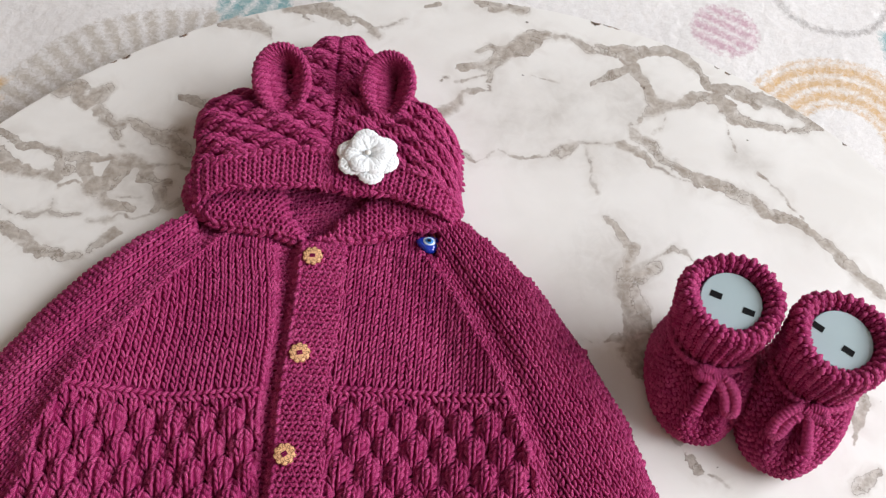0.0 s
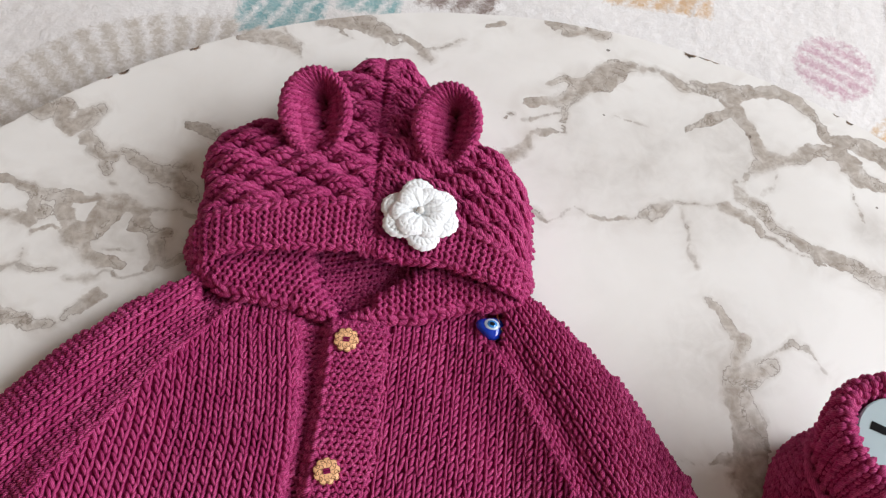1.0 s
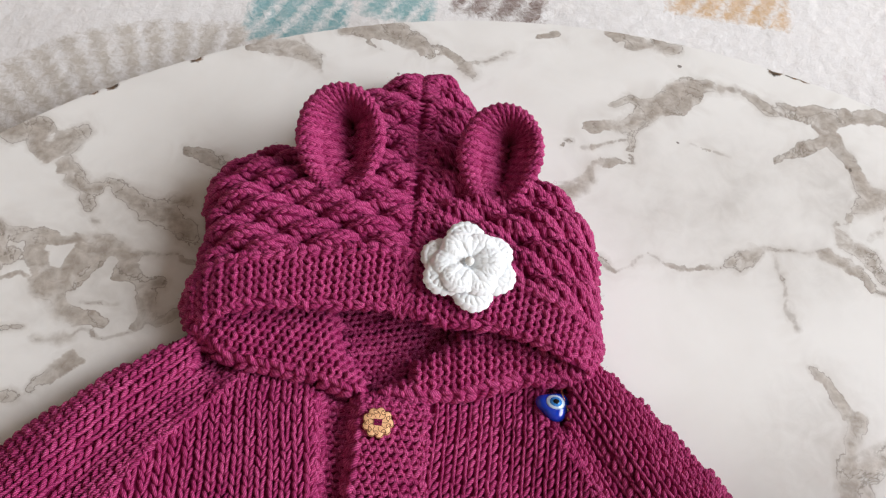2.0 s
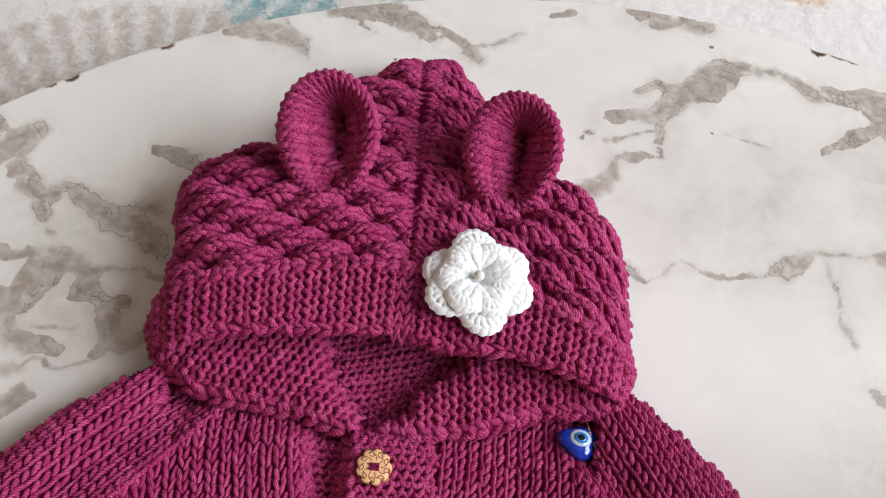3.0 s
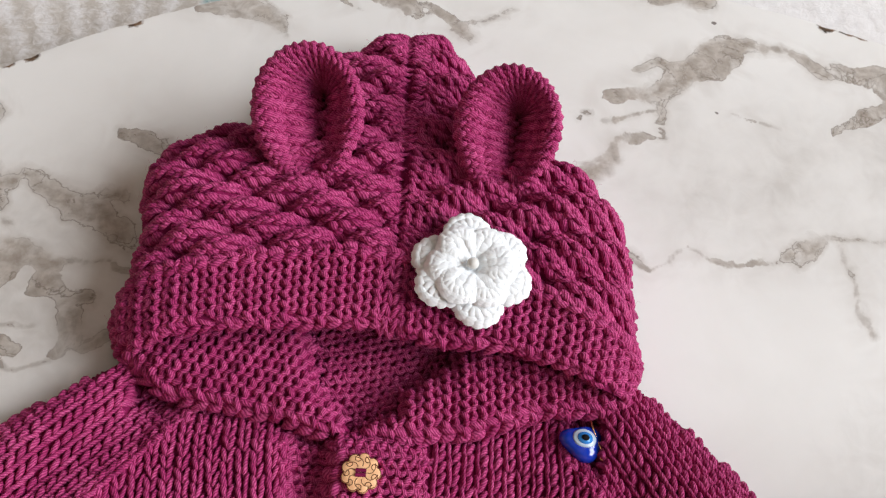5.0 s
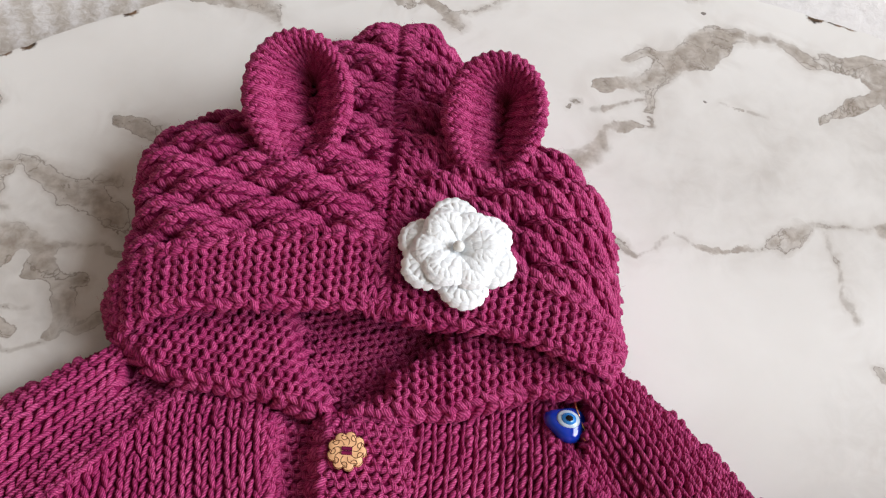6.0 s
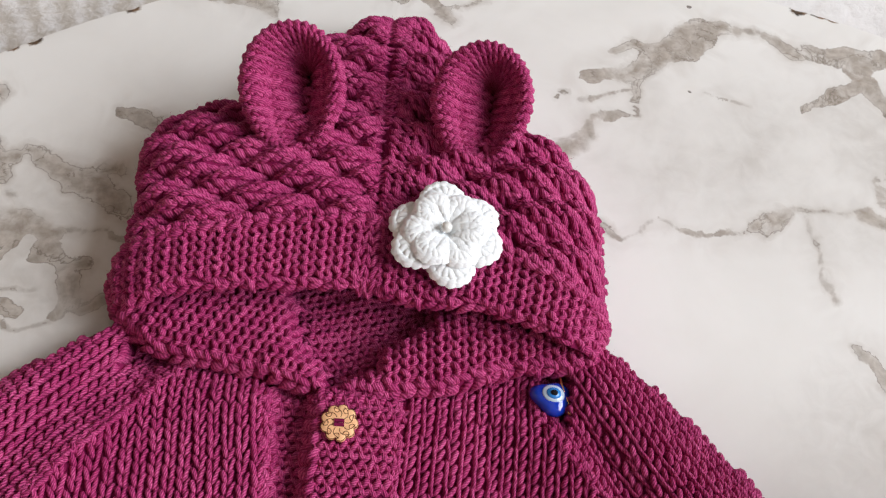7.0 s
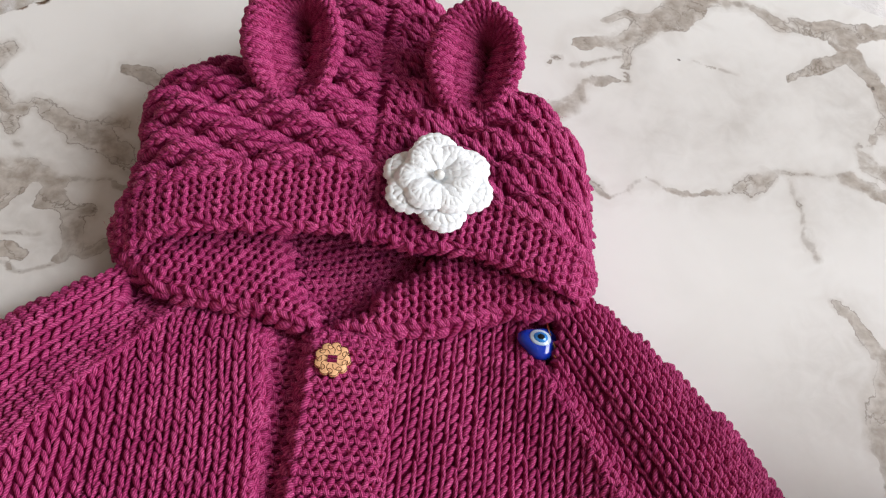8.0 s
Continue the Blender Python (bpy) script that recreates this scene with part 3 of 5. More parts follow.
VEINS_NET = [
    [(-0.315, 0.070, 0.0022), (-0.306, 0.067, 0.0021), (-0.298, 0.061, 0.0017), (-0.288, 0.061, 0.0013), (-0.275, 0.059, 0.0021), (-0.263, 0.056, 0.0038), (-0.251, 0.056, 0.0047), (-0.235, 0.058, 0.0021), (-0.224, 0.059, 0.0021), (-0.214, 0.058, 0.0021), (-0.208, 0.053, 0.0017), (-0.196, 0.057, 0.0006), (-0.184, 0.059, 0.0005), (-0.178, 0.056, 0.0004)],
    [(-0.309, 0.055, 0.0030), (-0.302, 0.046, 0.0046), (-0.293, 0.041, 0.0046), (-0.281, 0.040, 0.0029), (-0.267, 0.039, 0.0021), (-0.259, 0.045, 0.0038)],
    [(-0.266, 0.056, 0.0030), (-0.264, 0.042, 0.0017)],
    [(-0.250, 0.053, 0.0055), (-0.246, 0.042, 0.0038), (-0.238, 0.034, 0.0053), (-0.230, 0.026, 0.0028), (-0.221, 0.020, 0.0037), (-0.207, 0.020, 0.0028)],
]
VEINS_SHADE = [
    [(-0.230, 0.037, 0.0046), (-0.227, 0.049, 0.0071), (-0.221, 0.057, 0.0038)],
    [(-0.207, 0.047, 0.0034), (-0.196, 0.042, 0.0046), (-0.188, 0.043, 0.0017)],
    [(-0.195, 0.037, 0.0037), (-0.190, 0.026, 0.0037), (-0.192, 0.018, 0.0012)],
    [(-0.259, 0.032, 0.0006), (-0.252, 0.036, 0.0010), (-0.243, 0.032, 0.0006)],
    [(-0.294, 0.012, 0.0005), (-0.283, 0.006, 0.0006), (-0.270, 0.008, 0.0005), (-0.262, 0.011, 0.0008), (-0.252, 0.009, 0.0005), (-0.241, 0.011, 0.0003)],
    [(-0.262, 0.021, 0.0003), (-0.260, 0.012, 0.0006)],
    [(-0.234, 0.007, 0.0006), (-0.220, 0.010, 0.0012), (-0.217, 0.015, 0.0010), (-0.204, 0.013, 0.0006), (-0.193, 0.017, 0.0005)],
    [(-0.219, 0.028, 0.0008), (-0.205, 0.031, 0.0006)],
    [(-0.177, 0.030, 0.0021), (-0.184, 0.025, 0.0020)],
]
VEINS = VEINS_NORTH + VEINS_PATCH + VEINS_LOOP + VEINS_EAST + VEINS_THIN + VEINS_BOOTEES + VEINS_WEST + VEINS_NET + VEINS_SHADE
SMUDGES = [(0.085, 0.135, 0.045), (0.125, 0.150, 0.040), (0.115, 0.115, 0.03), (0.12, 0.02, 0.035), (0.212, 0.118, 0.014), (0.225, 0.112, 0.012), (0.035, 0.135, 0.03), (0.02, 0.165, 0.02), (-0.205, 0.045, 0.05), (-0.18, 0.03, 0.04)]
MIDDLE, RADIUS = (0.0181, -0.173), 0.4174
# chips in the edge: bearing, depth, half width
CHIPS = [(123.4, 0.0022, 0.0040), (129.6, 0.0022, 0.0040), (130.9, 0.0014, 0.0030), (78.0, 0.0028, 0.0045), (76.6, 0.0012, 0.0050), (75.6, 0.0014, 0.0030), (64.1, 0.0016, 0.0025), (62.8, 0.0020, 0.0030), (48.9, 0.0015, 0.0022)]


SEG = 1080


def table():
    top = thing("round_table", "low round table with a grey-veined white marble-look top", "table", (MIDDLE[0], MIDDLE[1], 0))
    ang = np.linspace(0, 2 * math.pi, SEG, endpoint=False)
    wear = np.zeros(SEG)
    rnd = np.random.RandomState(11)
    for deg, deep, wide in CHIPS:
        wear += 0.5 * deep * np.exp(-(((np.degrees(ang) - deg + 180) % 360 - 180) / math.degrees(0.7 * wide / RADIUS)) ** 2)
    wear += np.abs(rnd.normal(0, 0.00018, SEG))
    rad = np.concatenate([np.linspace(0, 0.4, 60)[:-1], np.linspace(0.4, 0.985, 300), [0.988, 0.991, 0.994, 0.997, 1.0]])
    r = rad[None] * (RADIUS - wear[:, None] * (rad[None] > 0.999))
    x, y = MIDDLE[0] + r * np.cos(ang)[:, None], MIDDLE[1] + r * np.sin(ang)[:, None]
    veins, core = np.full(x.shape, 0.1), np.full(x.shape, 0.1)
    wx = x + 0.0011 * hills(x, y, 0.022, 61) + 0.0009 * hills(x, y, 0.012, 62)
    wy = y + 0.0011 * hills(x, y, 0.022, 63) + 0.0009 * hills(x, y, 0.012, 64)
    for line in VEINS:
        for a, b in zip(np.array(line[:-1]), np.array(line[1:])):
            step = b[:2] - a[:2]
            k = np.clip(((wx - a[0]) * step[0] + (wy - a[1]) * step[1]) / (step @ step), 0, 1)
            d = np.hypot(wx - a[0] - k * step[0], wy - a[1] - k * step[1])
            half = a[2] + k * (b[2] - a[2])
            veins = np.minimum(veins, d - half + 0.0014 * (half < 0.0012))
            core = np.minimum(core, d + 0.004 * (half > 0.0012))
    # beyond the known part the veining goes on at random
    for _ in range(16):
        a, rr, h = rnd.uniform(3.6, 6.0), rnd.uniform(0.1, 0.38), rnd.uniform(0, 6.28)
        px, py = MIDDLE[0] + rr * math.cos(a), MIDDLE[1] + rr * math.sin(a)
        pts = [(px, py)]
        for _ in range(4):
            h += rnd.normal(0, 0.4)
            pts.append((pts[-1][0] + 0.04 * math.cos(h), pts[-1][1] + 0.04 * math.sin(h)))
        veins = np.minimum(veins, away(pts, x, y) - rnd.uniform(0.001, 0.006))
    chip = np.full(x.shape, 0.05)
    for deg, deep, wide in CHIPS:
        cx, cy = MIDDLE[0] + RADIUS * math.cos(radians(deg)), MIDDLE[1] + RADIUS * math.sin(radians(deg))
        across, along = (x - cx) * math.cos(radians(deg)) + (y - cy) * math.sin(radians(deg)), -(x - cx) * math.sin(radians(deg)) + (y - cy) * math.cos(radians(deg))
        chip = np.minimum(chip, (np.hypot(across / (1.5 * deep), along / (0.9 * wide)) - 1) * 0.003)
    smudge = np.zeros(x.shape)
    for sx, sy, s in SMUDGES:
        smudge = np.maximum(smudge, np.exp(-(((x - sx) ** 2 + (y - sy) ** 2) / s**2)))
    z = np.full(x.shape, TOP)
    z[:, -1] -= 0.0001
    rows = [np.stack([x, y, z], -1) - (MIDDLE[0], MIDDLE[1], 0)]
    idx = np.arange(x.size).reshape(x.shape)
    nx = np.roll(idx, -1, 0)
    q = np.stack([idx[:, :-1], idx[:, 1:], nx[:, 1:], nx[:, :-1]], -1).reshape(-1, 4)
    me = array_mesh("tabletop", rows[0].reshape(-1, 3), q)
    me.attributes.new("vein", "FLOAT", "POINT").data.foreach_set("value", veins.astype(np.float32).ravel())
    me.attributes.new("chip", "FLOAT", "POINT").data.foreach_set("value", chip.astype(np.float32).ravel())
    me.attributes.new("core", "FLOAT", "POINT").data.foreach_set("value", core.astype(np.float32).ravel())
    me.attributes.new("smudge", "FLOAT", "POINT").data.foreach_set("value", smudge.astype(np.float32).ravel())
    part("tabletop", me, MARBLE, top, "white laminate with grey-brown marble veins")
    # chipped chipboard edge and underside
    rr = RADIUS - wear
    ring = [np.stack([(rr - d) * np.cos(ang), (rr - d) * np.sin(ang), np.full(SEG, h)], -1) for d, h in ((0.0, TOP - 0.0001), (0.0004, TOP - 0.004), (0.0004, TOP - 0.017), (0.003, TOP - 0.018))] + [np.zeros((SEG, 3)) + (0, 0, TOP - 0.018)]
    v = np.concatenate(ring)
    i, j = np.meshgrid(np.arange(4), np.arange(SEG), indexing="ij")
    q = np.stack([i * SEG + j, (i + 1) * SEG + j, (i + 1) * SEG + (j + 1) % SEG, i * SEG + (j + 1) % SEG], -1).reshape(-1, 4)
    part("table_edge", array_mesh("table_edge", v, q), EDGE, top, "chipped chipboard edge")
    for k in range(4):
        bm = bmesh.new()
        bmesh.ops.create_cone(bm, cap_ends=True, segments=24, radius1=0.022, radius2=0.026, depth=TOP - 0.018)
        bmesh.ops.bevel(bm, geom=[e for e in bm.edges if e.is_boundary or abs(e.verts[0].co.z - e.verts[1].co.z) < 1e-6], offset=0.002, segments=2, affect="EDGES")
        ob = part("foot", bm, BLACK, top)
        ob.location = (0.3 * math.cos(0.8 + k * math.pi / 2), 0.3 * math.sin(0.8 + k * math.pi / 2), (TOP - 0.018) / 2)


# ---- the cardigan ----
OUTLINE = [(-0.165, 0.030), (-0.169, 0.019), (-0.196, -0.005), (-0.221, -0.033), (-0.242, -0.067), (-0.256, -0.095), (-0.278, -0.145), (-0.296, -0.195), (-0.262, -0.215), (-0.224, -0.195), (-0.216, -0.30),
           (0.088, -0.29), (0.084, -0.185), (0.112, -0.222), (0.166, -0.20), (0.144, -0.136), (0.125, -0.09), (0.100, -0.049), (0.066, -0.006), (0.035, 0.022), (0.007, 0.042), (-0.08, 0.05)]
SEAM_L = [(-0.140, 0.010), (-0.142, -0.001), (-0.164, -0.034), (-0.186, -0.080), (-0.203, -0.114), (-0.209, -0.138), (-0.212, -0.169), (-0.222, -0.195)]
SEAM_R = [(-0.012, 0.014), (-0.009, 0.004), (0.012, -0.022), (0.036, -0.061), (0.048, -0.085), (0.063, -0.117), (0.071, -0.146), (0.084, -0.185)]
BAND_L = [(-0.091, 0.002), (-0.0888, -0.0036), (-0.0885, -0.0143), (-0.0870, -0.028), (-0.0862, -0.045), (-0.0856, -0.0676), (-0.084, -0.103), (-0.0809, -0.136), (-0.0792, -0.161), (-0.077, -0.29)]
BAND_R = [(-0.0590, 0.002), (-0.0585, -0.010), (-0.057, -0.019), (-0.0555, -0.040), (-0.0553, -0.064), (-0.055, -0.106), (-0.0485, -0.158), (-0.044, -0.29)]
GROOVE = [(-0.105, 0.0025), (-0.1025, -0.0126), (-0.0985, -0.0287), (-0.0957, -0.044), (-0.0928, -0.066), (-0.0918, -0.109), (-0.0860, -0.161), (-0.084, -0.29)]


def yoke_y(x):
    return np.interp(x, [-0.203, -0.145, -0.093, -0.055, -0.002, 0.06], [-0.114, -0.111, -0.102, -0.097, -0.094, -0.092])


def weave(a, b):
    """Two interlocking sets of puffs over b > 0: the height, and the place across and along the upper one."""
    best, s, t = np.zeros(np.shape(a)), np.zeros(np.shape(a)), np.zeros(np.shape(a))
    for k in (0, 1):
        sk = (a + 0.5 * k) % 1 - 0.5
        tk = np.clip((((b - k) / 2) % 1) / 0.80, 0, 1)
        puff = np.clip(np.cos(math.pi * sk * 1.08), 0, 1) ** 0.7 * np.sin(math.pi * tk) ** 0.8
        more = puff > best
        best, s, t = np.where(more, puff, best), np.where(more, sk, s), np.where(more, tk, t)
    return np.where(b > 0, best, 0), s, t


def tulips(x, y, wide=0.0165, tall=0.0150):
    """Staggered puffs of the lower body."""
    return weave(x / wide, (yoke_y(x) - 0.004 - y) / tall)[0]


def cloth_height(x, y):
    d = np.where(inside(OUTLINE, x, y), away(OUTLINE, x, y, True), 0)
    arm = np.clip((-0.150 - x) / 0.05, 0, 1) + np.clip((x - 0.01) / 0.05, 0, 1)
    west = np.clip((-0.150 - x) / 0.05, 0, 1)
    h = 0.0025 + (0.012 + 0.011 * arm + 0.004 * west) * dome(d / (0.020 + 0.028 * arm + 0.018 * west))
    h += 0.005 * np.exp(-(((x + 0.06) / 0.10) ** 2) - ((y + 0.11) / 0.07) ** 2) * dome(d / 0.03)
    left = x < np.interp(-y, [-p[1] for p in SEAM_L], [p[0] for p in SEAM_L])
    right = x > np.interp(-y, [-p[1] for p in SEAM_R], [p[0] for p in SEAM_R])
    dl, dr = away(SEAM_L, x, y), away(SEAM_R, x, y)
    h -= np.where(left, 0.0055 * np.exp(-(((dl - 0.014) / 0.010) ** 2)), 0) * dome(d / 0.02)
    h -= np.where(right, 0.0030 * np.exp(-(((dr - 0.010) / 0.006) ** 2)), 0) * dome(d / 0.02)
    h += 0.0009 * np.exp(-((dl / 0.003) ** 2)) + 0.0011 * np.exp(-((dr / 0.003) ** 2))
    h -= np.where(~right, 0.0035 * np.exp(-(((dr - 0.022) / 0.012) ** 2)), 0) * (y > -0.09) * (y < 0.0)
    ys = -y
    bl = np.interp(ys, [-p[1] for p in BAND_L], [p[0] for p in BAND_L])
    br = np.interp(ys, [-p[1] for p in BAND_R], [p[0] for p in BAND_R])
    gl = np.interp(ys, [-p[1] for p in GROOVE], [p[0] for p in GROOVE])
    band = 1 / (1 + np.exp(-np.clip((x - bl) / 0.0013, -30, 30))) * 1 / (1 + np.exp(np.clip((x - br) / 0.003, -30, 30)))
    gap = 1 / (1 + np.exp(-np.clip((x - gl) / 0.0020, -30, 30))) * 1 / (1 + np.exp(np.clip((x - bl) / 0.0013, -30, 30)))
    h += 0.0022 * band - 0.0062 * gap
    h -= 0.008 * np.clip((y + 0.004) / 0.012, 0, 1) * (x > -0.16) * (x < 0.0)
    pan = (~left) & (~right) & (gap < 0.3) & (band < 0.3)
    h += np.where(pan, 0.0080 * tulips(x, y) - 0.0050 * (y < yoke_y(x) - 0.004), 0)
    h += np.where(pan, 0.0016 * np.exp(-(((y - yoke_y(x)) / 0.003) ** 2)), 0)
    h += 0.0011 * hills(x, y, 0.075, 2) * dome(d / 0.02)
    return TOP + np.maximum(h, 0.0008)


def at_y(line, y):
    p = sorted(line, key=lambda q: -q[1])
    return np.interp(-np.asarray(y), [-q[1] for q in p], [q[0] for q in p])


def cardigan():
    coat = thing("baby_cardigan", "magenta hand-knitted hooded baby cardigan with bear ears lying buttoned", "cardigan", (0, 0, 0))
    cloth = Field((-0.32, -0.32), (0.19, 0.07), 0.0012, cloth_height)
    P, Q = 0.0047, 0.0039

    def knitted(name, poly, lobes, label, field=cloth, sink=0.0012, parent=None):
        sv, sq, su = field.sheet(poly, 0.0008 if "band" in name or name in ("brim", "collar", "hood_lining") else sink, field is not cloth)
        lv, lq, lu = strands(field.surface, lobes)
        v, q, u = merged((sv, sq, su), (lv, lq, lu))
        # the sheet takes the darker colour that stands for shade between stitches
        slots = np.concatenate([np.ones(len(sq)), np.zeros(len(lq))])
        return part(name, array_mesh(name, v, q, u, slots), [YARN, SHADED_BACKING], parent or coat, label)

    seam_l, seam_r = smooth_line(SEAM_L, 8), smooth_line(SEAM_R, 8)
    # sleeves: columns run down the arm
    left = [(-0.140, 0.034)] + [p for p in SEAM_L] + OUTLINE[8:9][::-1] + OUTLINE[1:8][::-1]
    right = [(-0.012, 0.040)] + [p for p in SEAM_R] + OUTLINE[13:21]
    u, v, th = trim(OUTLINE, *grid(left, radians(236), P, Q))
    knitted("sleeve", left, jitter(plain_knit(u, v, th, P, Q, -1.0), 1), "stocking-stitch raglan sleeve")
    u, v, th = trim(OUTLINE, *grid(right, radians(-55), P, Q))
    knitted("sleeve", right, jitter(plain_knit(u, v, th, P, Q, 1.0), 2), "stocking-stitch raglan sleeve")

    # front panels
    def fan_left(u, v, th):
        edge = at_y(GROOVE, v)
        k = 1 + 0.7 * np.clip(0.02 - v, 0, 0.3)
        s = (u + 0.094)
        return edge + s * k, v, th - s * 0.7

    pl = [(x - 0.001, y) for x, y in GROOVE] + [(-0.216, -0.30)] + SEAM_L[::-1] + [(-0.14, 0.03), (-0.11, 0.03)]
    pr = [(x + 0.001, y) for x, y in BAND_R] + [(0.088, -0.29)] + SEAM_R[::-1] + [(-0.012, 0.035), (-0.05, 0.03)]
    for poly, warp, lean, seed in ((pl, fan_left, -1.0, 3), (pr, None, 1.0, 4)):
        u, v, th = grid(poly, radians(-88), P, Q, warp)
        clear = np.abs(v - yoke_y(u)) > 0.0035
        u, v, th = u[clear], v[clear], th[clear]
        low = v < yoke_y(u) - 0.003
        # in the puffs the columns bow round each puff
        _, s, t = weave(u / 0.0165, (yoke_y(u) - 0.004 - v) / 0.0150)
        th = th + np.where(low, 0.75 * np.sin(2 * math.pi * s * 0.8) * np.cos(math.pi * t), 0)
        lobes = [plain_knit(u, v, th, P, Q, lean)]
        yoke = np.array([(x, float(yoke_y(x))) for x in np.linspace(min(p[0] for p in poly) + 0.004, max(p[0] for p in poly), 60)])
        yoke = yoke[inside(poly, yoke[:, 0], yoke[:, 1])]
        for dy in (0.0016, -0.0018):
            q, hd = spread(yoke + (0, dy), 0.0040)
            f = np.ones(len(q))
            lobes.append(np.stack([q[:, 0], q[:, 1], hd + (0.6 if dy > 0 else -0.6), f * 0.0030, f * 0.0012, f * 0.0019, f * 0.0005], -1))
        knitted("front_panel", poly, jitter(np.concatenate(lobes), seed), "stocking-stitch front with tulip-stitch lower half")
    # bands
    gr = [(x - 0.003, y) for x, y in GROOVE] + [(x, y) for x, y in BAND_L[::-1]]
    u, v, th = grid(gr, radians(0), 0.0058, 0.0037, stagger=0.382)
    fold = smooth_line([(x - 0.0005, y) for x, y in GROOVE], 10)
    knitted("under_band", gr, jitter(np.concatenate([ridge_knit(u, v, th, 0.0062, 0.0038), chain(fold, 0.0050, 0.0019, 0.0020, 0.3)]), 5), "shaded garter-stitch buttonhole band")
    bd = BAND_L + BAND_R[::-1]
    u, v, th = grid(bd, radians(4), 0.0058, 0.0037, stagger=0.382)
    edge = smooth_line([(x + 0.0012, y) for x, y in BAND_L], 10)
    lobes = [ridge_knit(u, v, th, 0.0062, 0.0038), chain(edge, 0.0054, 0.0027, 0.0030, 0.36), chain(smooth_line([(x - 0.001, y) for x, y in BAND_R], 10), 0.0046, 0.0014, 0.0012, 0.2)]
    knitted("button_band", bd, jitter(np.concatenate(lobes), 6), "garter-stitch button band")
    for line, seed in ((seam_l, 7), (seam_r, 8)):
        part("raglan_seam", array_mesh("raglan_seam", *strands(cloth.surface, jitter(chain(line, 0.0042, 0.0017, 0.0016, 0.30), seed))), YARN, coat, "raised chain of raglan stitches")
    return coat, cloth, knitted


# ---- the hood ----
SIDE = [(-0.1685, 0.0195), (-0.1747, 0.0315), (-0.1735, 0.0375), (-0.1712, 0.0460), (-0.1731, 0.0564), (-0.1731, 0.0647), (-0.1772, 0.0774), (-0.1779, 0.0861), (-0.1782, 0.0951), (-0.1735, 0.1012), (-0.1672, 0.1051), (-0.1633, 0.1114),
        (-0.1552, 0.1152), (-0.1468, 0.1179), (-0.1404, 0.1200), (-0.127, 0.1435), (-0.1165, 0.1613), (-0.1085, 0.1648), (-0.1055, 0.1723), (-0.0965, 0.1770), (-0.0885, 0.1775), (-0.0793, 0.1784), (-0.0705, 0.1752), (-0.067, 0.1694), (-0.0603, 0.1623),
        (-0.042, 0.1406), (-0.0223, 0.1241), (-0.0094, 0.1181), (-0.001, 0.1082), (0.0048, 0.0976), (0.009, 0.0858), (0.0087, 0.0737), (0.0108, 0.0659), (0.0104, 0.0578), (0.012, 0.0493), (0.0135, 0.0409), (0.010, 0.0260)]
BRIM_LOW = [(-0.168, 0.020), (-0.160, 0.0185), (-0.146, 0.024), (-0.124, 0.029), (-0.100, 0.033), (-0.077, 0.0365), (-0.071, 0.034), (-0.054, 0.033), (-0.035, 0.034), (-0.014, 0.030), (-0.002, 0.0265), (0.009, 0.026)]
BRIM_TOP = [(-0.174, 0.040), (-0.164, 0.042), (-0.138, 0.050), (-0.107, 0.058), (-0.080, 0.062), (-0.050, 0.060), (-0.027, 0.056), (-0.016, 0.052), (-0.004, 0.048), (0.011, 0.041)]
MID = [(-0.0890, 0.179), (-0.0872, 0.156), (-0.0847, 0.131), (-0.0820, 0.105), (-0.0796, 0.081), (-0.0783, 0.060)]


def level(line, x):
    return np.interp(x, [p[0] for p in line], [p[1] for p in line])


def puffs(x, y, wide=0.0250, tall=0.0074):
    """Staggered cable puffs of the hood."""
    d = (y - level(BRIM_TOP, x)) / tall
    return (*weave((x + np.where(x < -0.081, -0.25, 0.35) * (y - 0.06)) / wide, d), d)


def hood_height(x, y):
    shape = SIDE + [(0.012, 0.010), (-0.172, 0.004)]
    ok = inside(shape, x, y)
    d = np.where(ok, away(SIDE, x, y), 0)
    h = 0.005 + 0.024 * dome(d / 0.030) + 0.003 * dome(d / 0.07)
    e = y - level(BRIM_LOW, x)
    h -= 0.0045 * (1 - dome(np.clip(e, 0, 1) / 0.008)) * dome(d / 0.03)
    crown = np.clip((y - level(BRIM_TOP, x)) / 0.006, 0, 1)
    m = away(MID, x, y)
    flat = np.where(x < np.interp(y, [0.06, 0.179], [-0.0783, -0.089]), np.clip((m - 0.001) / 0.006, 0, 1), np.clip((m - 0.004) / 0.012, 0, 1))
    h += 0.0100 * (puffs(x, y)[0] - 0.55) * np.clip((y - level(BRIM_TOP, x)) / 0.003, 0, 1) * dome(d / 0.008) * flat
    h -= 0.0018 * np.exp(-((m / 0.0014) ** 2)) * crown
    h += 0.0020 * np.exp(-(((y - level(BRIM_TOP, x)) / 0.0026) ** 2))
    h += 0.001 * hills(x, y, 0.05, 9) * dome(d / 0.02)
    return TOP + np.maximum(h, 0.0006)


COLLAR_L = [(-0.170, 0.030), (-0.164, 0.018), (-0.150, 0.008), (-0.130, 0.0055), (-0.110, 0.0045), (-0.093, 0.0012), (-0.083, 0.0040), (-0.091, 0.011), (-0.100, 0.024), (-0.104, 0.037), (-0.110, 0.05), (-0.150, 0.045)]
COLLAR_R = [(-0.088, 0.0005), (-0.071, 0.012), (-0.068, 0.020), (-0.057, 0.030), (-0.048, 0.040), (-0.040, 0.05), (0.0, 0.045), (0.008, 0.029), (0.007, 0.0235), (-0.022, 0.0185), (-0.041, 0.0095), (-0.060, 0.0045)]
